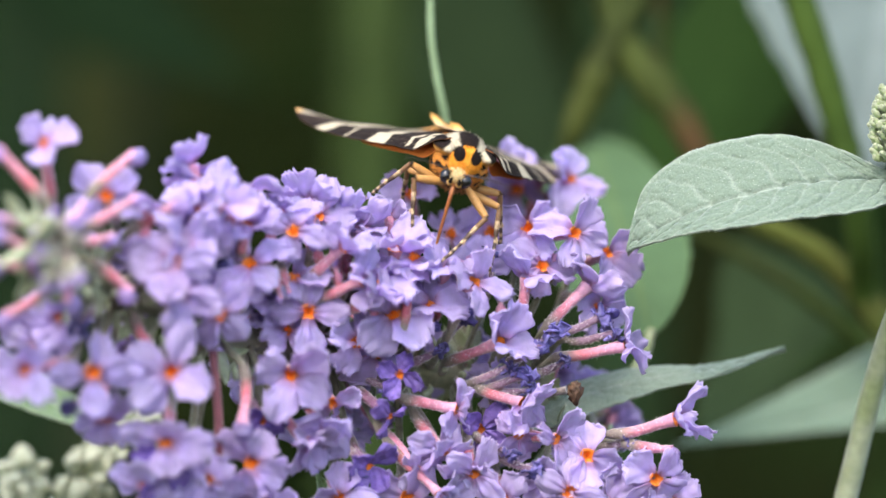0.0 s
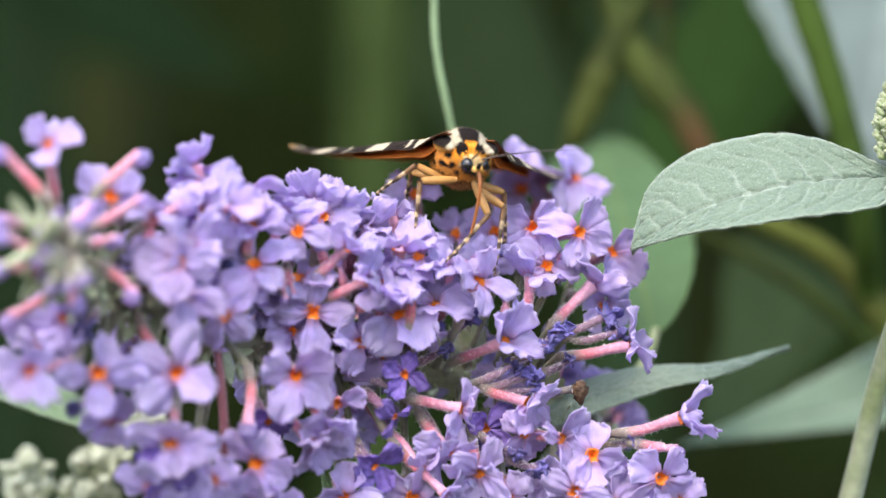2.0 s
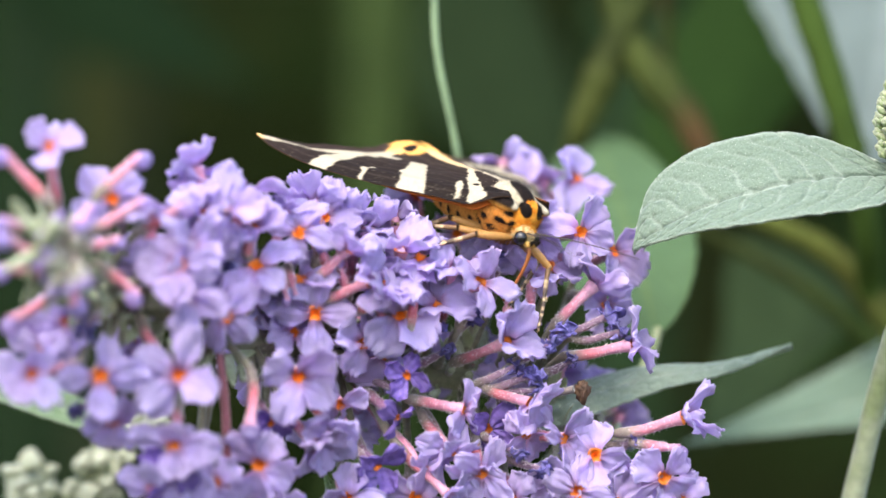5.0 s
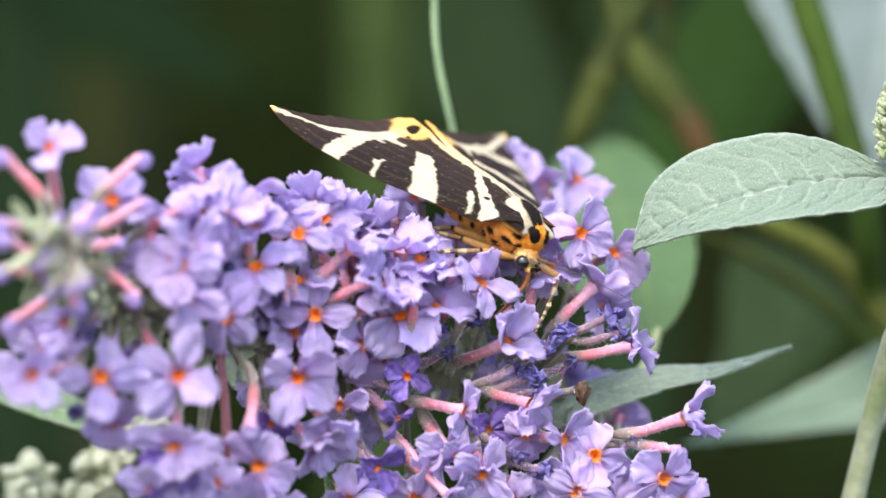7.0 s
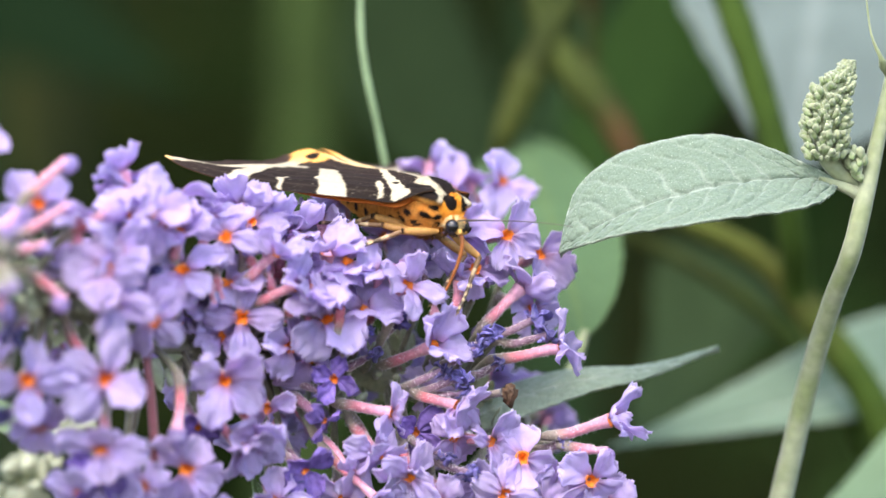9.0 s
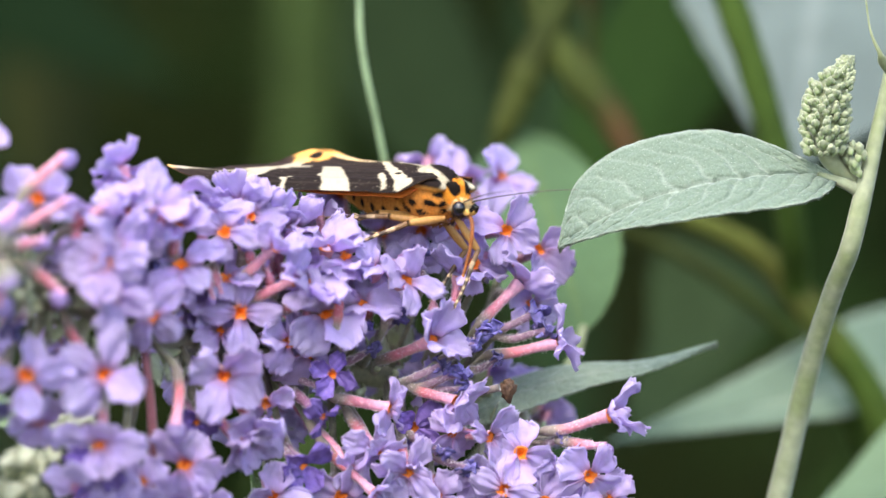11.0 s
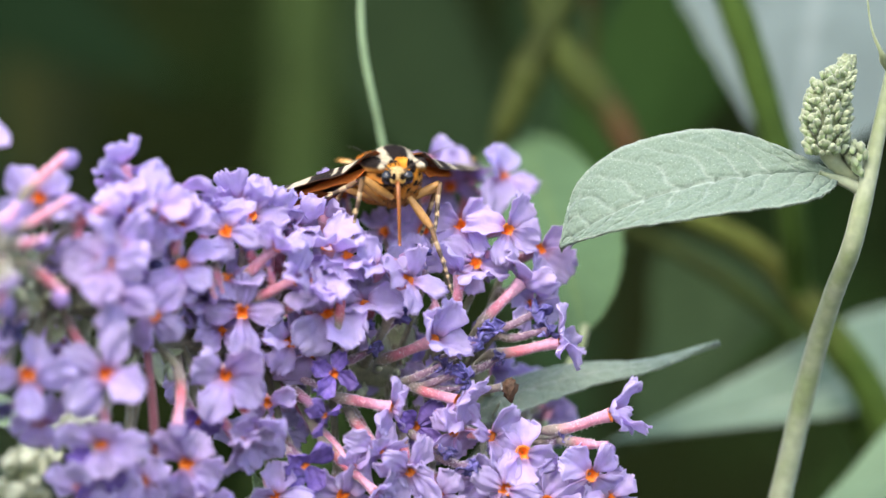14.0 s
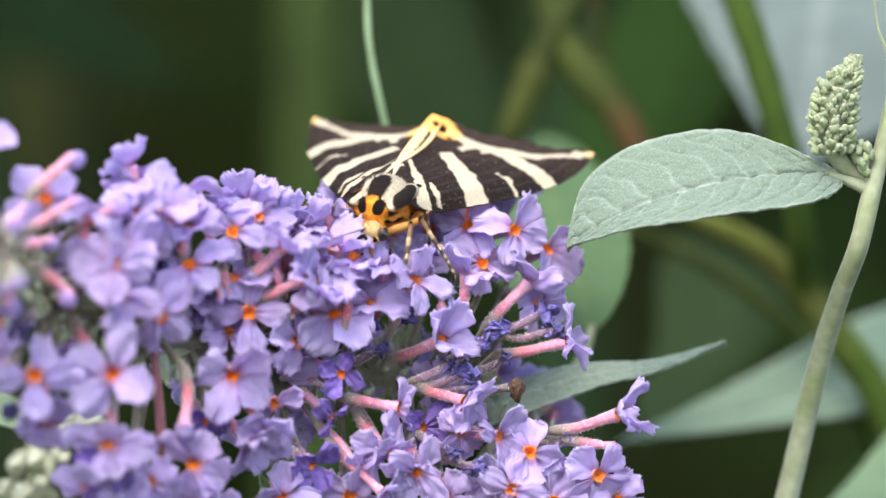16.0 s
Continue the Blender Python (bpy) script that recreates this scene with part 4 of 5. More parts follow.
    for i in range(24):
        w = 2 * math.pi * i / 24 + rng.uniform(-0.15, 0.15)
        d = Vector((math.cos(w), rng.uniform(-0.9, 0.2), math.sin(w))).normalized()
        if d.x > 0.75:
            continue
        p = tip + d * rng.uniform(3.5, 6.0)
        floret(p.x, p.y, p.z, d.x, d.z, rng.uniform(3.5, 5.0), 0, "bud", 4.0, inner=True)
    # the dense inside and the far side of the head
    rng = random.Random(21)
    for i in range(150):
        k = rng.uniform(11, 52)
        c = AXIS[int(k)]
        w = rng.uniform(0, 6.28)
        d = Vector((rng.uniform(-0.35, 0.45), math.cos(w), math.sin(w))).normalized()
        if d.y < 0.1 and (k > 26 or d.z < 0.2):
            continue
        r = rng.uniform(5.5, 8.0) if d.y < 0.1 else rng.uniform(8.0, 12.5)
        p = c + d * r * (0.85 if d.z > 0.5 else 1.0)
        kind = rng.choice(("open", "open", "open", "bud", "withered"))
        floret(p.x, p.y, p.z, d.x, d.z, rng.uniform(7, 9), rng.uniform(0, 90), kind, rng.uniform(5, 7), back=d.y > 0, inner=True)
    # felted calyces and leaflets along the stalk
    bract = mesh_of("calyx", *ball((0, 0, 0), (0.5, 1.4, 0.5), 10, 8, shape=lambda x, y, z: (x * (1.1 + 0.3 * y), y + 0.25 * noise.noise(Vector((x, y, z)) * 2), z * (1.1 + 0.3 * y))))
    bract.materials.append(CALYX_MAT)
    leaflets = [bract_mesh(i) for i in range(5)]
    for i in range(480):
        k = rng.uniform(0, 52) if i % 4 else rng.uniform(0, 20)
        c = AXIS[min(59, int(k))]
        w = rng.uniform(0, 6.28)
        d = Vector((rng.uniform(-0.7, 0.4), math.cos(w), math.sin(w))).normalized()
        out = rng.uniform(1.2, 4.2) if k < 14 or i % 3 == 1 else rng.uniform(2.0, 7.0)
        m = Matrix.Translation((c + d * out - Vector(HEAD_AT)) * MM) @ d.to_track_quat("Y", "Z").to_matrix().to_4x4() @ Matrix.Rotation(rng.uniform(0, 6.28), 4, "Y") @ Matrix.Scale(rng.uniform(0.55, 1.0), 4)
        if i % 3 == 1:
            part("leaflet", rng.choice(leaflets), CALYX_MAT, panicle, place=m)
        else:
            part("calyx", bract, CALYX_MAT, panicle, place=m)
    # a bare red stalk that hangs below, and a dry brown capsule on its own stalk
    rod("bare_stalk", [bent(q) for q in ((-29, -6, -12), (-28.2, -8, -20), (-27.6, -9, -33), (-27, -8, -40))], [0.55, 0.6, 0.65, 0.7], (0.16, 0.05, 0.06), TUBE, panicle, HEAD_AT, n=20, label="bare dark red stalk")
    rod("seed_stalk", [(8.34, 6, -20.06), (12.6, 2, -18.54), (15.79, 0, -17.79)], [0.6, 0.5, 0.5], (0.16, 0.13, 0.12), TUBE, panicle, HEAD_AT, n=10)
    pod = Vector((16.71, 0, -17.93)) - Vector(HEAD_AT)

    def ragged(x, y, z):
        d = Vector((x, y, z)) - pod
        return pod + d * (1 + 0.45 * noise.noise(d * 2.2) + 0.3 * noise.noise(d * 5.0) - 0.25 * step(0.3, 1.2, d.z))

    part("seed_capsule", ball(pod, (0.95, 0.8, 1.5), 28, 22, shape=ragged),
         BROWN_DRY, panicle, "dry brown seed capsule")


flower_head()


# ---- the moth ----
# Its own space, in millimetres: the head towards -y, up is +z; the wing that is keyed first lies on the -x side.
CREAM, BLACK, ORANGE, DUSK = (0.375, 0.325, 0.225), (0.01, 0.0065, 0.005), (0.78, 0.28, 0.03), (0.032, 0.019, 0.014)
HINGE = (0.3, -1.0, 2.2)
COSTA = [(3.1, -3.0), (7.1, 1.4), (11.4, 7.4), (15.3, 13.5), (18.7, 19.6), (20.3, 24.2), (20.8, 27.8)]
INNER = [(0.6, 1.8), (-0.1, 5.4), (-0.5, 9.5), (-0.6, 13.5), (-0.5, 17.0), (-0.3, 20.0), (0.0, 22.3)]

moth = thing("tiger_moth", 2.3, 0, 11.0, "black and cream striped tiger moth feeding on the flowers", "moth")


def along(line, u):
    k = u * (len(line) - 1)
    i = min(int(k), len(line) - 2)
    f = k - i
    return line[i][0] * (1 - f) + line[i + 1][0] * f, line[i][1] * (1 - f) + line[i + 1][1] * f


COSTA_SOFT = [tuple(p[:2]) for p in smooth([(x, y, 0) for x, y in COSTA], 60)]
INNER_SOFT = [tuple(p[:2]) for p in smooth([(x, y, 0) for x, y in INNER], 60)]


def bar(x, y, a, b, wa, wb):
    """How far a point lies inside a tapered bar (mm)."""
    dx, dy = b[0] - a[0], b[1] - a[1]
    long = math.hypot(dx, dy)
    s = ((x - a[0]) * dx + (y - a[1]) * dy) / long
    side = abs((x - a[0]) * dy - (y - a[1]) * dx) / long
    t = max(0.0, min(1.0, s / long))
    return min((wa * (1 - t) + wb * t) / 2 - side, s + 0.15 * wa, long + 0.15 * wb - s)


# cream bars of a forewing: from, to, widths
BARS = (((11.6, 6.6), (4.2, 14.9), 3.7, 2.0), ((9.6, 9.2), (8.2, 12.4), 2.6, 1.0), ((7.2, 2.4), (5.0, 5.2), 0.65, 0.75), ((15.2, 12.4), (12.4, 15.0), 0.5, 1.0), ((13.2, 14.6), (11.2, 15.0), 0.8, 0.4),
        ((18.9, 17.6), (10.8, 20.6), 2.4, 2.4), ((11.0, 20.6), (2.6, 20.4), 2.6, 1.7), ((6.6, 20.6), (5.4, 17.6), 1.8, 0.7), ((8.4, 20.2), (8.2, 18.6), 1.2, 0.4), ((21.2, 27.8), (14.3, 23.2), 0.8, 1.2), ((14.6, 23.1), (9.6, 21.0), 1.2, 1.9),
        ((-0.4, 2.0), (-0.4, 19.4), 2.3, 2.3), ((5.6, 0.4), (3.6, 4.4), 1.9, 1.5), ((3.7, 4.2), (0.4, 9.4), 1.5, 0.5))


def wing_color(u, v):
    (cx, cy), (ix, iy) = along(COSTA_SOFT, u), along(INNER_SOFT, u)
    x, y = cx * (1 - v) + ix * v, cy * (1 - v) + iy * v
    x += 0.3 * noise.noise(Vector((x * 1.1, y * 1.1, 0))) + 0.12 * noise.noise(Vector((x * 4, y * 4, 5)))
    y += 0.3 * noise.noise(Vector((x * 1.1, y * 1.1, 9))) + 0.12 * noise.noise(Vector((x * 4, y * 4, 3)))
    inside = max(bar(x, y, *b) for b in BARS)
    dark = mix(BLACK, DUSK, 0.5 * step(0.5, 1.0, u) + 0.45 * v)
    # pale dusting of scales along the veins
    dust = step(0.3, 0.6, noise.noise(Vector((x * 3.1, y * 3.1, 4)))) * 0.06 + 0.4 * step(0.62, 0.7, noise.noise(Vector((x * 4.3, y * 4.3, 11))))
    c = mix(dark, CREAM, dust)
    vein = v * 8 + 0.25 * u
    c = mix(c, (0.09, 0.068, 0.05), 0.22 * math.exp(-((vein - round(vein)) / 0.07) ** 2) * step(0.05, 0.3, u))
    warm = mix(CREAM, (0.85, 0.5, 0.16), 0.55 * step(0.75, 1.0, v) * step(0.1, 0.6, u))
    c = mix(c, warm, step(-0.07, 0.07, inside))
    tail = 2.5 - math.hypot((x - 1.4) * 0.75, y - 20.6)
    c = mix(c, (0.85, 0.42, 0.1), 0.8 * step(-0.2, 0.5, tail))
    c = mix(c, BLACK, step(-0.08, 0.08, 0.85 - math.hypot((x - 1.7) * 0.8, y - 20.3)))
    c = mix(c, BLACK, step(-0.08, 0.08, 0.45 - math.hypot(x - 3.4, y - 19.2)))
    c = mix(c, BLACK, step(-0.08, 0.08, 0.36 - math.hypot(x - 3.9, y - 3.2)))
    tip = math.hypot(x - 20.8, y - 27.8)
    return mix(c, (0.72, 0.4, 0.12), 0.8 * step(1.4, 0.5, tip))


def wing_place(u, v, sg, drop=0.0, shrink=1.0):
    (cx, cy), (ix, iy) = along(COSTA_SOFT, u), along(INNER_SOFT, u)
    x, y = cx * (1 - v) + ix * v, cy * (1 - v) + iy * v
    if u > 0.97:
        y += 0.15 * math.sin(v * 70) + 0.9 * math.sin(v * 3.1) + 0.2 * noise.noise(Vector((v * 30, 2, 7))) + 0.55 * noise.noise(Vector((v * 11, 5, sg)))
    if shrink < 1:
        x, y = 2.0 + (x - 2.0) * shrink, 1.0 + (y - 1.0) * shrink
    deep = 0.7 + 1.0 * min(1.0, max(0.0, y) / 15)
    z = 3.0 - 0.085 * y - deep * (1 - math.exp(-max(0.0, x - 0.8) / 3.6)) + (0.12 if sg < 0 else -0.12)
    z -= 0.3 * step(4.5, 0.5, y) + 1.15 * (1 - v) ** 2 * (1 - u * u) * step(0.0, 0.2, u) + 2.6 * v * (1 - v) * u ** 3 + 1.0 * step(0.2, 0.0, v) * (1 - u ** 4) * step(0.0, 0.15, u)
    if x < 5:
        z += (0.6 * step(15.5, 22.0, y) - 0.7 * step(4.0, 15.0, y)) * step(5.0, 1.5, x)
    z += 0.1 * math.sin(v * 16) * (0.3 + u) + 0.1 * noise.noise(Vector((x * 0.5, y * 0.5, sg)))
    return ((x - HINGE[0]) * sg, y - HINGE[1], z - HINGE[2] - drop)


def under_color(u, v):
    c = mix((0.5, 0.19, 0.06), (0.3, 0.1, 0.05), 0.5 + 0.5 * noise.noise(Vector((u * 9, v * 6, 1))))
    return mix(c, (0.1, 0.055, 0.03), max(step(0.1, 0.02, v), step(0.9, 0.98, v)))


def hind_color(u, v):
    c = mix((0.5, 0.14, 0.025), (0.42, 0.09, 0.02), v)
    for a, b, r in ((0.55, 0.3, 0.07), (0.7, 0.6, 0.08), (0.85, 0.35, 0.06)):
        c = mix(c, BLACK, step(-0.01, 0.01, r - math.hypot(u - a, (v - b) * 0.6)))
    return c


def forewing(sg):
    g = sheet(lambda u, v: wing_place(u, v if sg > 0 else 1 - v, sg), 190, 110, 0.16,
              lambda u, v: wing_color(u, v if sg > 0 else 1 - v), lambda u, v: under_color(u, v))
    return part("forewing", g, WING, moth, "dark brown forewing with cream bars", place=pose(sg * HINGE[0] * MM, HINGE[1] * MM, HINGE[2] * MM))


def hindwing(sg):
    g = sheet(lambda u, v: wing_place(u, v if sg > 0 else 1 - v, sg, 0.8, 0.6), 40, 24, 0.14, lambda u, v: hind_color(u, v if sg > 0 else 1 - v))
    return part("hindwing", g, WING, moth, "orange-red hindwing folded under the forewing", place=pose(sg * HINGE[0] * MM, HINGE[1] * MM, HINGE[2] * MM))


def spot(x, y, cx, cy, rx, ry):
    return 1 - math.hypot((x - cx) / rx, (y - cy) / ry)


def thorax_color(x, y, z):
    top = step(0.5, 1.1, z)
    c = mix((0.5, 0.22, 0.05), (0.58, 0.2, 0.025), 0.5 + 0.8 * noise.noise(Vector((x, y, z))))
    for cx, cz in ((-2.0, -1.0), (0.6, -1.4), (2.4, -0.6), (-0.6, -2.4), (1.8, -2.5), (-3.0, 0.2), (3.4, 0.3), (-2.2, -3.3), (0.7, -3.8), (3.1, -2.2)):
        c = mix(c, BLACK, step(-0.1, 0.15, spot(y, z, cx, cz, 0.75, 0.42)))
    for cx, cz in ((1.9, -0.9), (1.2, -2.0), (2.2, -2.3)):
        c = mix(c, BLACK, step(-0.1, 0.15, spot(abs(x), z, cx, cz, 0.4, 0.5)) * step(-2.2, -2.9, y))
    c = mix(c, (0.3, 0.14, 0.05), 0.75 * step(-2.2, -4.0, z + 0.5 * noise.noise(Vector((x * 2, y * 2, z * 2)))))
    d = mix(CREAM, BLACK, step(-0.04, 0.08, spot(x, y, 0, -1.2, 1.4, 2.5)))
    return mix(c, d, top)


def tegula_color(x, y, z):
    c = mix(CREAM, BLACK, step(-0.05, 0.08, spot(y, abs(x), -0.6, 3.15, 3.2, 1.0)))
    return mix((0.55, 0.26, 0.05), c, step(0.7, 1.3, z))


def collar_color(x, y, z):
    c = mix((0.62, 0.2, 0.012), (0.66, 0.3, 0.04), 0.5 + noise.noise(Vector((x, y * 2, z))))
    return mix(c, BLACK, step(-0.05, 0.08, spot(abs(x), z, 1.1, 1.3, 0.75, 0.95)) * step(-2.4, -3.0, y))


def belly_color(x, y, z):
    c = mix((0.62, 0.2, 0.02), (0.52, 0.22, 0.045), step(0.5, -2.5, z))
    f = (y - 2.5) / 2.1
    near = abs(f - round(f))
    w = math.atan2(z + 0.9, abs(x))
    for a in (-0.15, -0.85, 1.2):
        c = mix(c, BLACK, step(0.24, 0.15, math.hypot(near, (w - a) * 1.1)))
    return c


def hairs(center, radii, count, length, lean, zmin=-9, seed=1, color=None):
    """Short hairs over a rounded body, as thin blades with three sides."""
    rng = random.Random(seed)
    verts, faces, cols = [], [], []
    for _ in range(count):
        d = Vector((rng.gauss(0, 1), rng.gauss(0, 1), rng.gauss(0, 1))).normalized()
        p = Vector(center) + Vector((d.x * radii[0], d.y * radii[1], d.z * radii[2]))
        if p.z < zmin:
            continue
        w = (d + Vector(lean) + Vector((rng.gauss(0, 0.25), rng.gauss(0, 0.25), rng.gauss(0, 0.25)))).normalized()
        s = w.cross(Vector((rng.gauss(0, 1), rng.gauss(0, 1), rng.gauss(0, 1)))).normalized()
        e = w.cross(s)
        k, r, q = len(verts), 0.06, length * rng.uniform(0.6, 1.2)
        verts += [p + s * r, p - s * r * 0.5 + e * r * 0.8, p - s * r * 0.5 - e * r * 0.8, p + w * q]
        c = color(*p) if color else (0.8, 0.35, 0.05)
        cols += [c] * 4
        faces += [(k, k + 1, k + 3), (k + 1, k + 2, k + 3), (k + 2, k, k + 3)]
    return verts, faces, cols


def chest(x, y, z):
    """The underside narrows towards the head."""
    f = step(1.0, -4.0, y) * step(-0.6, -2.6, z)
    return x * (1 - 0.3 * f), y, z + 1.0 * f


def moth_body():
    part("thorax", join(ball((0, 0.2, -0.45), (3.6, 4.4, 3.95), 72, 56, shape=chest, color=thorax_color), hairs((0, 0.2, -0.45), (3.5, 4.3, 3.85), 1900, 0.5, (0, 0.7, -0.1), color=thorax_color)),
         FUR, moth, "furred thorax, cream and black above, orange-tan below")
    for sg in (-1, 1):
        part("tegula", join(ball((sg * 2.6, -0.1, 1.25), (1.5, 3.9, 1.05), 56, 60, color=tegula_color), hairs((sg * 2.6, -0.1, 1.2), (1.45, 3.85, 1.0), 320, 0.28, (0, 0.8, 0), color=tegula_color, seed=4)),
             FUR, moth, "cream shoulder flap with a long black streak")
    part("collar", join(ball((0, -3.5, 0.5), (2.1, 1.25, 1.8), 64, 40, color=collar_color), hairs((0, -3.5, 0.5), (2.05, 1.2, 1.75), 900, 0.4, (0, -0.2, 0.2), color=collar_color, seed=2)),
         FUR, moth, "orange furred collar with two black spots")

    def taper(x, y, z):
        f = max(0.0, min(1.0, (y - 2.5) / 13.5))
        s = 1 - 0.5 * f ** 2
        ring = 1 + 0.035 * math.cos((y - 2.5) / 2.1 * 6.283)
        return x * s * ring, y, -1.6 + (z + 0.9) * s * ring - 1.4 * f

    part("abdomen", join(ball((0, 9.0, -0.9), (2.8, 7.8, 3.0), 64, 90, shape=taper, color=belly_color), hairs((0, 7.5, -1.0), (2.6, 6.0, 2.7), 900, 0.5, (0, 0.9, 0), seed=3, color=belly_color)),
         FUR, moth, "orange abdomen with rows of black spots")
    head = part("head", join(ball((0, 0, 0), (1.5, 1.35, 1.35), 32, 24, color=lambda x, y, z: mix((0.5, 0.36, 0.17), (0.06, 0.035, 0.02), step(-0.2, -0.8, z))),
                             hairs((0, 0.1, 0.1), (1.45, 1.3, 1.3), 420, 0.7, (0, -0.3, 0.25), color=lambda x, y, z: mix(mix((0.5, 0.38, 0.2), (0.6, 0.25, 0.03), step(-0.3, 0.7, z + y * 0.4)), (0.05, 0.03, 0.02), max(step(0.0, 0.2, spot(x, z, 0, 0.1, 0.4, 0.6)) * step(-0.6, -0.9, y), step(-0.3, -0.8, z))), seed=6)),
                FUR, moth, "small yellow furred head", place=pose(0, -5.2 * MM, -0.75 * MM))
    for sg in (-1, 1):
        part("eye", ball((sg * 1.28, -0.5, -0.05), (0.8, 0.9, 0.92), 24, 18), EYE, head, "glossy black compound eye")
        part("palp", tube(bezier((sg * 0.55, -1.0, -0.5), (sg * 0.6, -1.7, -0.5), (sg * 0.55, -2.0, 0.0), (sg * 0.5, -2.2, 0.5), 8), [0.35, 0.42, 0.4, 0.36, 0.3, 0.25, 0.2, 0.12], [(0.75, 0.45, 0.12)] * 4 + [BLACK] * 4, 8), FUR, head, "short furred palp")
        part("antenna", tube(bezier((sg * 0.8, -0.8, 0.8), (sg * 2.2, -3.5, 2.0), (sg * 4.5, -8.0, 3.6), (sg * 7.0, -12.5, 4.4), 24), [0.11 - 0.003 * i for i in range(24)], [BLACK] * 24, 6), FEELER, head, "long thin dark antenna")
    part("proboscis", tube(bezier((0, -1.1, -0.7), (0, -2.6, -1.2), (0, -2.4, -5.0), (0.1, -1.6, -8.6), 20), [0.3 - 0.006 * i for i in range(20)], [ORANGE] * 20, 8), TONGUE, head, "thin orange-brown proboscis dipped between the florets")
    return head


FEMUR, SHANK = 4.9, 8.2


def femur_mesh():
    n = 14
    pts = [(0, 0, FEMUR * i / (n - 1)) for i in range(n)]
    rs = [0.36 + 0.2 * math.sin(3.0 * i / (n - 1)) for i in range(n)]
    cs = [mix((0.38, 0.19, 0.05), BLACK, step(0.93, 1.0, i / (n - 1))) for i in range(n)]
    me = mesh_of("femur", *tube(pts, rs, cs, 10))
    me.materials.append(LEG)
    return me


def shank_mesh():
    """Tibia and jointed foot: dark with cream rings."""
    n = 60
    pts, rs, cs = [], [], []
    for i in range(n):
        f = i / (n - 1)
        pts.append((0, 0.5 * math.sin(f * 2.6) * f, SHANK * f))
        thin = 0.36 - 0.12 * f if f < 0.45 else 0.25 - 0.06 * (f - 0.45)
        rs.append(thin * (1 + 0.03 * math.cos(f * 50)))
        pale = max(step(0.2, 0.23, f) * step(0.36, 0.32, f), *(step(0.035, 0.02, abs(f - c)) for c in (0.52, 0.67, 0.78, 0.93)))
        cs.append(mix(mix((0.16, 0.085, 0.035), (0.045, 0.026, 0.016), step(0.1, 0.5, f)), (0.5, 0.36, 0.2), pale * (0.75 + 0.25 * math.sin(f * 37))))
    g = tube(pts, rs, cs, 8)
    spur = [tube([(0, 0.2, SHANK * 0.44), (sg * 0.25, 0.5, SHANK * 0.5), (sg * 0.4, 0.6, SHANK * 0.56)], [0.09, 0.07, 0.02], [(0.7, 0.5, 0.25)] * 3, 5) for sg in (-1, 1)]
    claw = [tube([(0, 0.25, SHANK * 0.99), (sg * 0.25, 0.4, SHANK * 1.02), (sg * 0.4, 0.3, SHANK * 1.06)], [0.1, 0.07, 0.02], [(0.3, 0.2, 0.1)] * 3, 5) for sg in (-1, 1)]
    me = mesh_of("shank", *join(g, *spur, *claw))
    me.materials.append(LEG)
    return me


head = moth_body()
WINGS = {sg: (forewing(sg), hindwing(sg)) for sg in (-1, 1)}
FEMUR_MESH, SHANK_MESH = femur_mesh(), shank_mesh()
# hips in the moth's space, and where each foot holds on in the plan, time by time
LEGS = (
    ((-1.1, -3.2, -2.7), ((0, (-3.48, -4, 0.78)), (3.6, (-3.98, -4, 0.07)), (4.3, (-4.27, -4, -0.36)), (12.6, (-4.27, -4, -0.36)), (13.8, (-2.77, -4, 0.64)), (16, (-2.28, -4, 0.36)))),
    ((-1.5, -0.6, -3.6), ((0, (-9.74, 2, 5.94)), (3.6, (-9.74, 2, 5.94)), (4.3, (-7.72, 1, 3.79)), (12.6, (-7.72, 1, 3.79)), (13.8, (-8.51, 1, 4.72)), (15.0, (-8.9, -2, 5.1)), (16, (-9.3, -5, 5.4)))),
    ((-1.4, 1.6, -3.4), ((0, (-4.98, 10, 4.98)), (3.6, (-4.98, 10, 4.98)), (4.3, (-6.03, 5, 2.59)), (12.6, (-6.03, 5, 2.23)), (13.8, (-6.05, 7, 2.59)), (16, (-6.05, 7, 2.95)))),
    ((1.1, -3.2, -2.7), ((0, (-0.64, -5, -1.49)), (3.6, (-0.64, -5, -1.49)), (4.3, (10.6, -3, -10)), (8.0, (10.6, -3, -10)), (9.2, (10, -4, -7)), (12.6, (9.6, -4, -7.6)), (13.3, (10.24, -4, -8.32)), (14.6, (10.1, -4, -8.18)), (15.0, (1.99, -6, -4.75)), (16, (1.99, -6, -5.04)))),
    ((1.5, -0.6, -3.6), ((0, (5.57, -1, -2.78)), (3.6, (5.57, -1, -2.78)), (4.3, (6.71, 0, -6.36)), (12.6, (6.86, 0, -6.36)), (13.3, (6.84, -2, 0.07)), (14.6, (6.7, -2, 0.78)), (15.0, (8.41, -2, -3.14)), (16, (8.84, -2, -3.63)))),
    ((1.4, 1.6, -3.4), ((0, (6.9, 6, -0.65)), (3.6, (6.9, 6, -0.65)), (4.3, (8.36, 8, -0.65)), (12.6, (8.36, 8, -0.65)), (13.8, (4.75, 6, 0.07)), (16, (5.61, 6, 0.07)))),
)
LEG_PARTS = [(part("femur", FEMUR_MESH, LEG, moth, "tan upper leg"), part("shank", SHANK_MESH, LEG, moth, "black and cream ringed lower leg")) for _ in LEGS]


def turn(yaw, pitch, roll):
    return Matrix.Rotation(radians(yaw), 4, "Z") @ Matrix.Rotation(radians(pitch), 4, "X") @ Matrix.Rotation(radians(roll), 4, "Y")


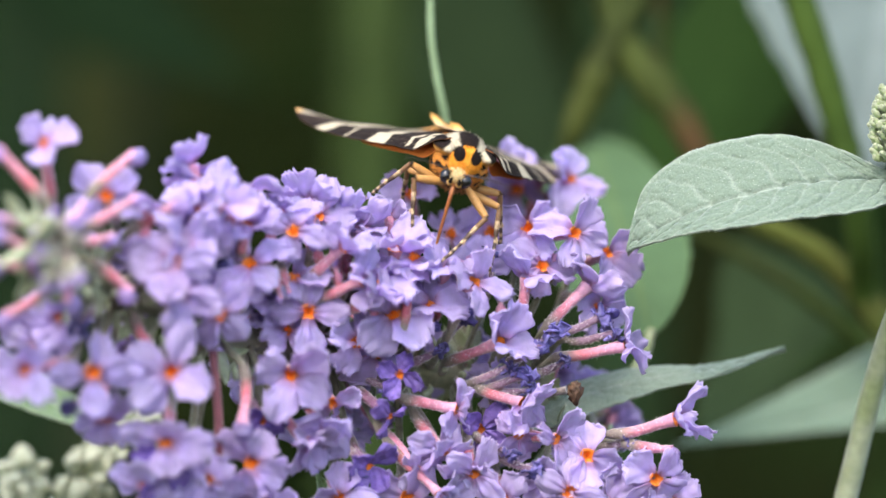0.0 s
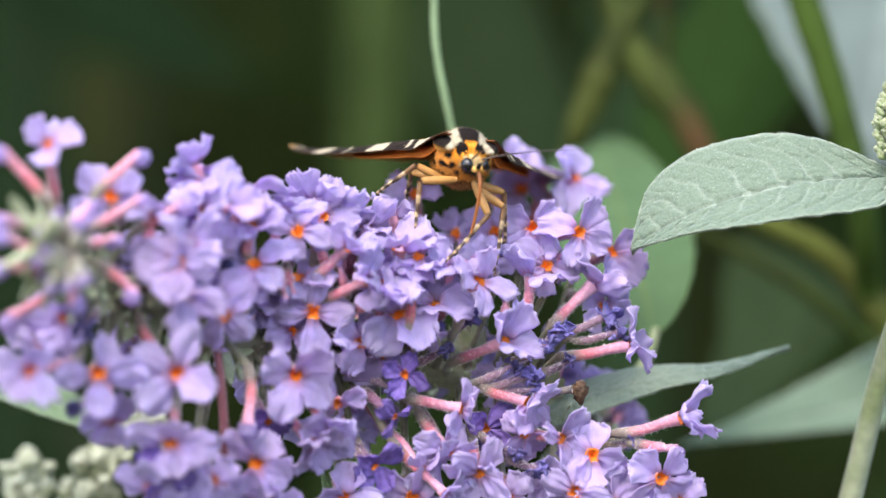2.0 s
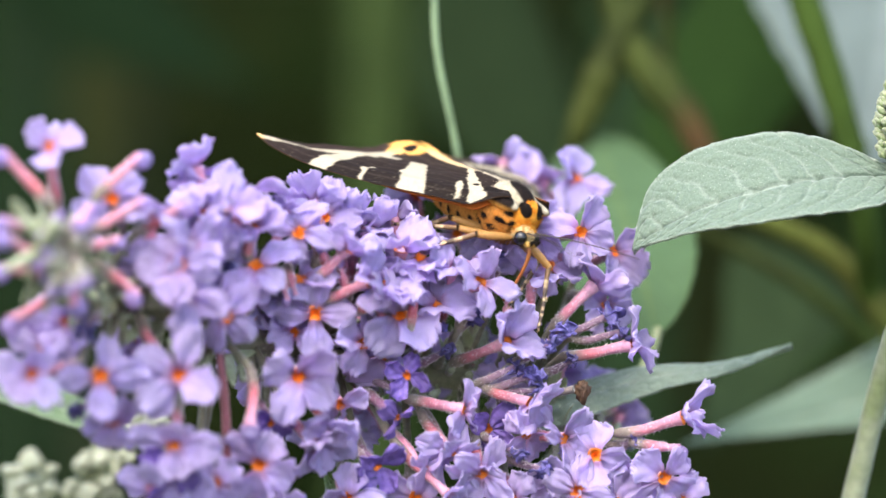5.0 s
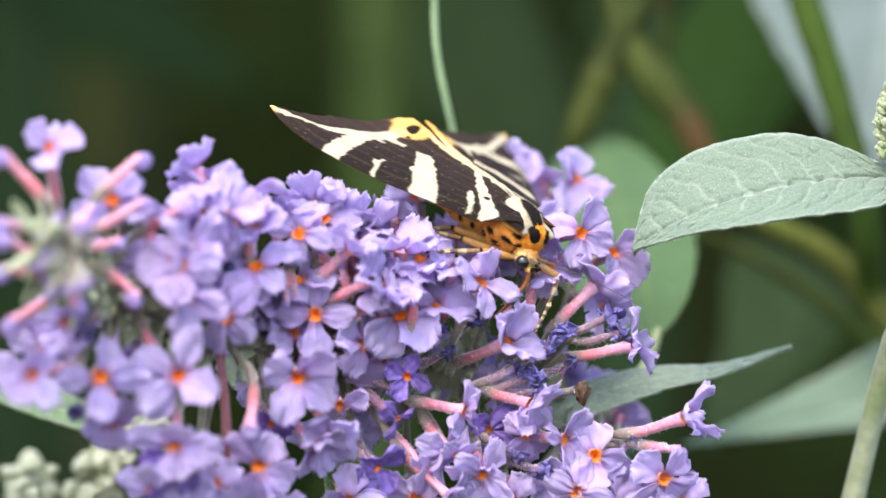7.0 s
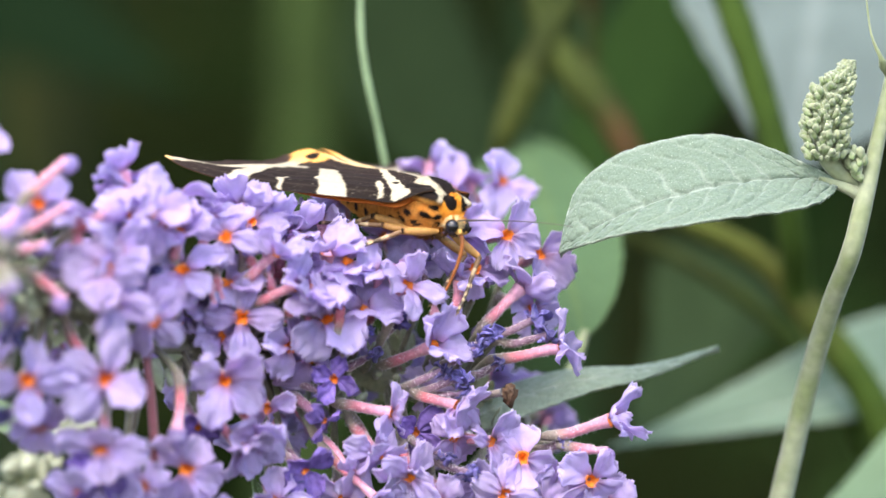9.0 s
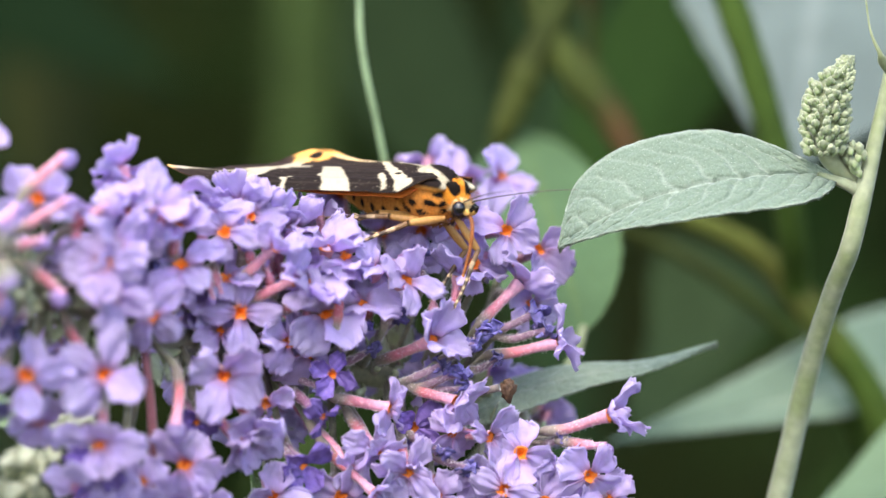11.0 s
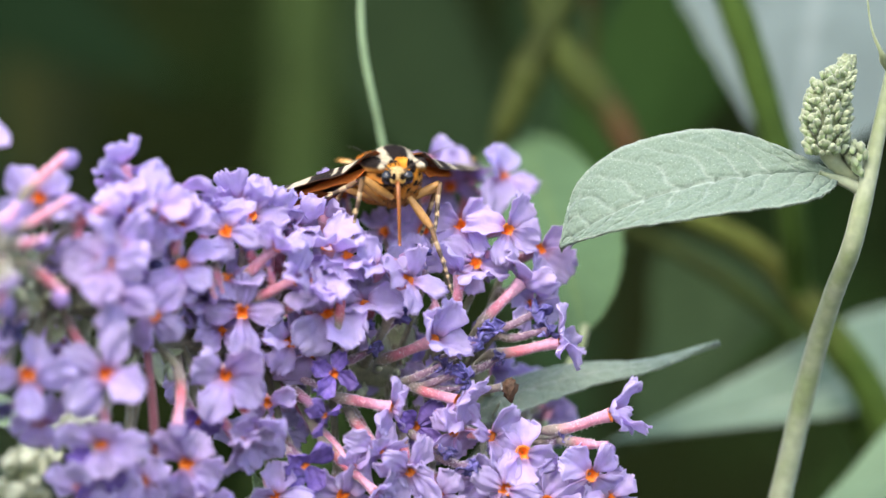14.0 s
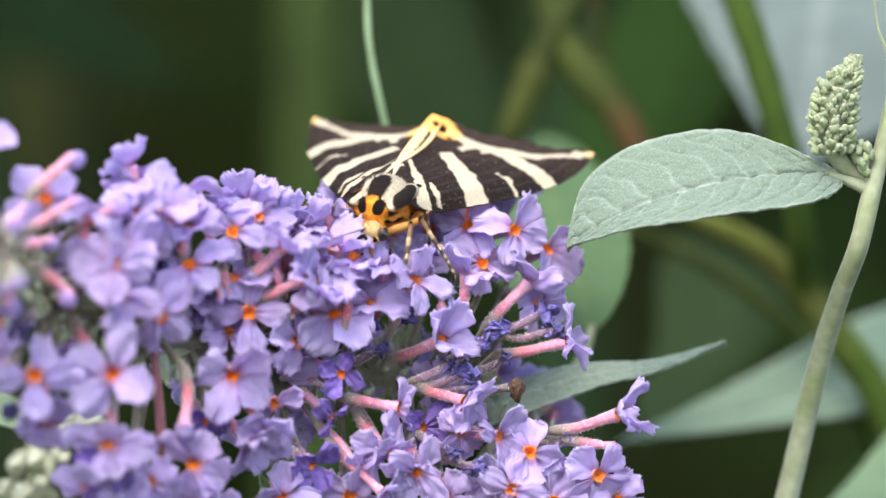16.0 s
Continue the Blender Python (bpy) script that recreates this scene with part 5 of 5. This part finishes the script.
def limb(a, b, bend):
    """A pose at a whose z axis runs to b; its y axis leans to bend."""
    z = (b - a).normalized()
    x = bend.cross(z).normalized()
    y = z.cross(x)
    m = Matrix((x, y, z)).transposed().to_4x4()
    m.translation = a * MM
    return m


def leg_pose(body, hip, foot, side):
    """Femur and shank poses in the moth's space, so that the foot stays where it holds."""
    h, f = Vector(hip), (body.inverted() @ foot) / MM
    d = f - h
    r = min(d.length, (FEMUR + SHANK) * 0.985)
    r = max(r, SHANK - FEMUR + 0.6)
    w = d.normalized()
    c = (FEMUR ** 2 + r ** 2 - SHANK ** 2) / (2 * FEMUR * r)
    c = max(-1.0, min(1.0, c))
    out = Vector((side * 0.95, -0.1, 0.55))
    out = (out - w * out.dot(w)).normalized()
    knee = h + (w * c + out * math.sqrt(1 - c * c)) * FEMUR
    return limb(h, knee, out), limb(knee, h + w * r, out)


def held(rows, t):
    """Where a foot is at t: it rests, then is set over quickly."""
    for a, b in zip(rows, rows[1:]):
        if a[0] <= t <= b[0]:
            return Vector(a[1]).lerp(Vector(b[1]), step(0, 1, (t - a[0]) / (b[0] - a[0])))
    return Vector(rows[-1][1])


# seconds, heading, nose down, lean, right, up; then sweep and lift of the two wings, and how far their hind edges rise
STEPS = (
    (0, 6.1, 11.7, 15.6, 2.35, 11.30, -3.8, -9.8, -5.1, -2.5, 0),
    (0.5, 2.8, 9.6, 11.2, 1.05, 11.28, -3.9, -4.0, -7.9, 0.8, -3),
    (1, 5.9, 9.3, 8.6, 1.31, 12.52, -6.2, -2.0, -5.4, 2.6, -8),
    (1.5, 7.7, 9.0, 7.1, 1.57, 12.58, -6.6, -1.7, -5.5, 4.6, -9),
    (2, 9.5, 9.3, 7.0, 2.10, 11.76, -6.5, -2.1, -4.6, 2.1, -7),
    (2.5, 10.7, 6.6, 7.6, 2.23, 11.37, -7.1, 1.7, -3.6, 6.2, -6),
    (3, 11.0, 6.9, 7.2, 2.24, 10.93, -6.9, -0.1, -4.4, 5.3, -5),
    (3.5, 12.0, 8.7, 5.9, 3.63, 9.95, -4.5, -0.1, -4.3, 1.8, -4),
    (4, 32.9, 14.7, 5.8, 7.67, 6.17, -1.0, -5.8, -0.5, 2.5, 0),
    (4.2, 34.8, 15.8, 6.7, 7.75, 6.12, -0.9, -5.3, 0.5, 2.7, 0),
    (6.3, 45.7, 36.9, 5.8, 8.19, 2.68, 2.4, -4.0, 3.2, 2.0, 0),
    (6.5, 46.4, 39.4, 6.1, 8.72, 2.70, 2.1, -5.2, 3.2, 0.8, 0),
    (7, 44.8, 34.5, 7.2, 8.46, 2.93, 2.4, -3.8, 3.6, 1.4, 0),
    (7.5, 45.9, 33.3, 8.2, 8.52, 2.89, 2.5, -6.1, 3.4, 2.5, 0),
    (8, 43.9, 21.1, 6.7, 8.24, 5.16, 2.6, -2.6, 2.6, 1.8, 0),
    (8.5, 43.3, 18.4, 6.4, 8.11, 5.43, 2.7, -3.9, 2.0, 3.2, 0),
    (9.2, 44.6, 14.5, 3.7, 6.94, 6.21, 1.8, -3.8, 2.6, 3.7, 0),
    (11.5, 43.6, 11.0, 1.1, 7.99, 6.90, 1.3, -1.7, 1.5, 3.1, 0),
    (12.5, 41.5, 10.2, 2.0, 7.21, 6.64, 0.0, -4.0, 2.0, 5.1, 0),
    (13, 33.4, 7.2, -0.6, 5.41, 7.00, -0.5, -3.0, -1.0, 5.8, 0),
    (13.5, 29.9, 7.2, -1.4, 4.99, 6.88, -1.6, 0.2, -1.7, 4.8, 0),
    (14, 16.3, 7.4, -2.0, 2.29, 9.33, -2.0, 3.5, -3.2, 6.5, -15),
    (14.5, 16.9, 7.6, -3.2, 2.25, 9.59, -1.3, 2.4, -2.4, 5.0, -15),
    (15, -11.0, 10.1, -2.6, 0.59, 8.05, 3.3, -4.0, -9.0, -0.5, 0),
    (15.5, -19.9, 12.0, 4.2, 0.18, 7.36, 3.3, -4.3, -7.2, -3.5, 0),
    (16, -25.5, 22.7, 10.1, 0.17, 5.65, 2.6, -4.7, -6.3, -5.6, 0),
)
# seconds, turn and nod of the head, and how far it is pushed out of the collar
HEAD_STEPS = (
    (0, -8.0, 8.0, -0.86, 0.00, -0.80),
    (0.5, -4.0, 0.0, -0.56, -0.01, -0.38),
    (1, 0.0, -8.0, -0.22, 0.19, 1.14),
    (1.5, 10.0, -8.0, -0.50, 0.21, 0.93),
    (2, 30.0, 0.0, 0.24, 0.03, 0.50),
    (2.5, 31.7, 2.0, 0.14, -0.00, 0.32),
    (3, 33.3, 4.0, 0.40, -0.12, -0.42),
    (3.5, 35.0, 6.0, 0.20, -0.05, -0.06),
    (4, 15.0, 10.0, -0.53, 0.18, -0.94),
    (4.2, 14.4, 10.0, -0.66, 0.29, -1.02),
    (6.3, 8.6, 10.0, -0.75, 0.34, -1.10),
    (6.5, 8.0, 10.0, -0.80, 0.41, -1.09),
    (7, 9.0, 9.0, -0.90, 0.53, -1.18),
    (7.5, 10.0, 8.0, -0.81, 0.62, -0.93),
    (8, 10.6, 6.8, -0.51, 0.44, -0.43),
    (8.5, 11.2, 5.6, -0.31, 0.30, -0.07),
    (9.2, 12.0, 4.0, -0.35, 0.23, -0.69),
    (11.5, 9.2, -1.6, -0.19, 0.17, -0.06),
    (12.5, 8.0, -4.0, -0.91, 0.85, 0.17),
    (13, -2.0, 0.0, -0.82, 0.60, 0.42),
    (13.5, -14.0, 0.0, -1.30, 0.91, 0.31),
    (14, -12.0, -5.0, -0.95, 0.40, 0.93),
    (14.5, -12.0, 0.0, -0.88, 0.28, 0.09),
    (15, 8.0, 6.0, -0.04, -0.11, -0.61),
    (15.5, 12.0, 7.0, 0.44, -0.01, -0.67),
    (16, 16.0, 8.0, 0.71, -0.08, -0.78),
)


def twist(t, sg):
    """How far each wing's hind part sinks or rises about the wing's own length."""
    if sg < 0:
        return float(np.interp(t, (0, 0.5, 1.0, 3.5, 4.0, 6.3, 9.0, 12.5, 14.0, 16.0), (3, 3, 3, 3, 1, -2, -1, -3, 0, -5)))
    return float(np.interp(t, (0, 0.5, 3.5, 6.3, 9.0, 13.5, 14.0, 14.5, 15.0, 16.0), (1, 2, 2, 2, 3, 4, 4, 4, 3, 7)))


def motions():
    bodies = [(r[0], Matrix.Translation(at(r[4], 0, r[5])) @ turn(*r[1:4])) for r in STEPS]
    walk(moth, bodies)
    for sg, k in ((-1, 6), (1, 8)):
        hinge = Matrix.Translation((sg * HINGE[0] * MM, HINGE[1] * MM, HINGE[2] * MM))
        rows = [(r[0], hinge @ Matrix.Rotation(radians(r[10] if sg < 0 or r[0] < 13.8 else 0.4 * r[10]), 4, "X") @ Matrix.Rotation(radians(-r[k + 1] * sg), 4, "Y") @ Matrix.Rotation(radians(-r[k] * sg), 4, "Z")
                 @ Matrix.Rotation(radians(twist(r[0], sg)), 4, Vector((18 * sg, 28, 0)))) for r in STEPS]
        for wing in WINGS[sg]:
            walk(wing, rows)
    walk(head, [(t, Matrix.Translation((x * MM, (y - 5.2) * MM, (z - 0.75) * MM)) @ turn(yaw, pitch, 0)) for t, yaw, pitch, x, y, z in HEAD_STEPS])
    for i, ((hip, rows), (femur, shank)) in enumerate(zip(LEGS, LEG_PARTS)):
        poses = [(t, leg_pose(body, hip, at(*held(rows, t)), -1 if i < 3 else 1)) for t, body in bodies]
        walk(femur, [(t, p[0]) for t, p in poses])
        walk(shank, [(t, p[1]) for t, p in poses])


motions()
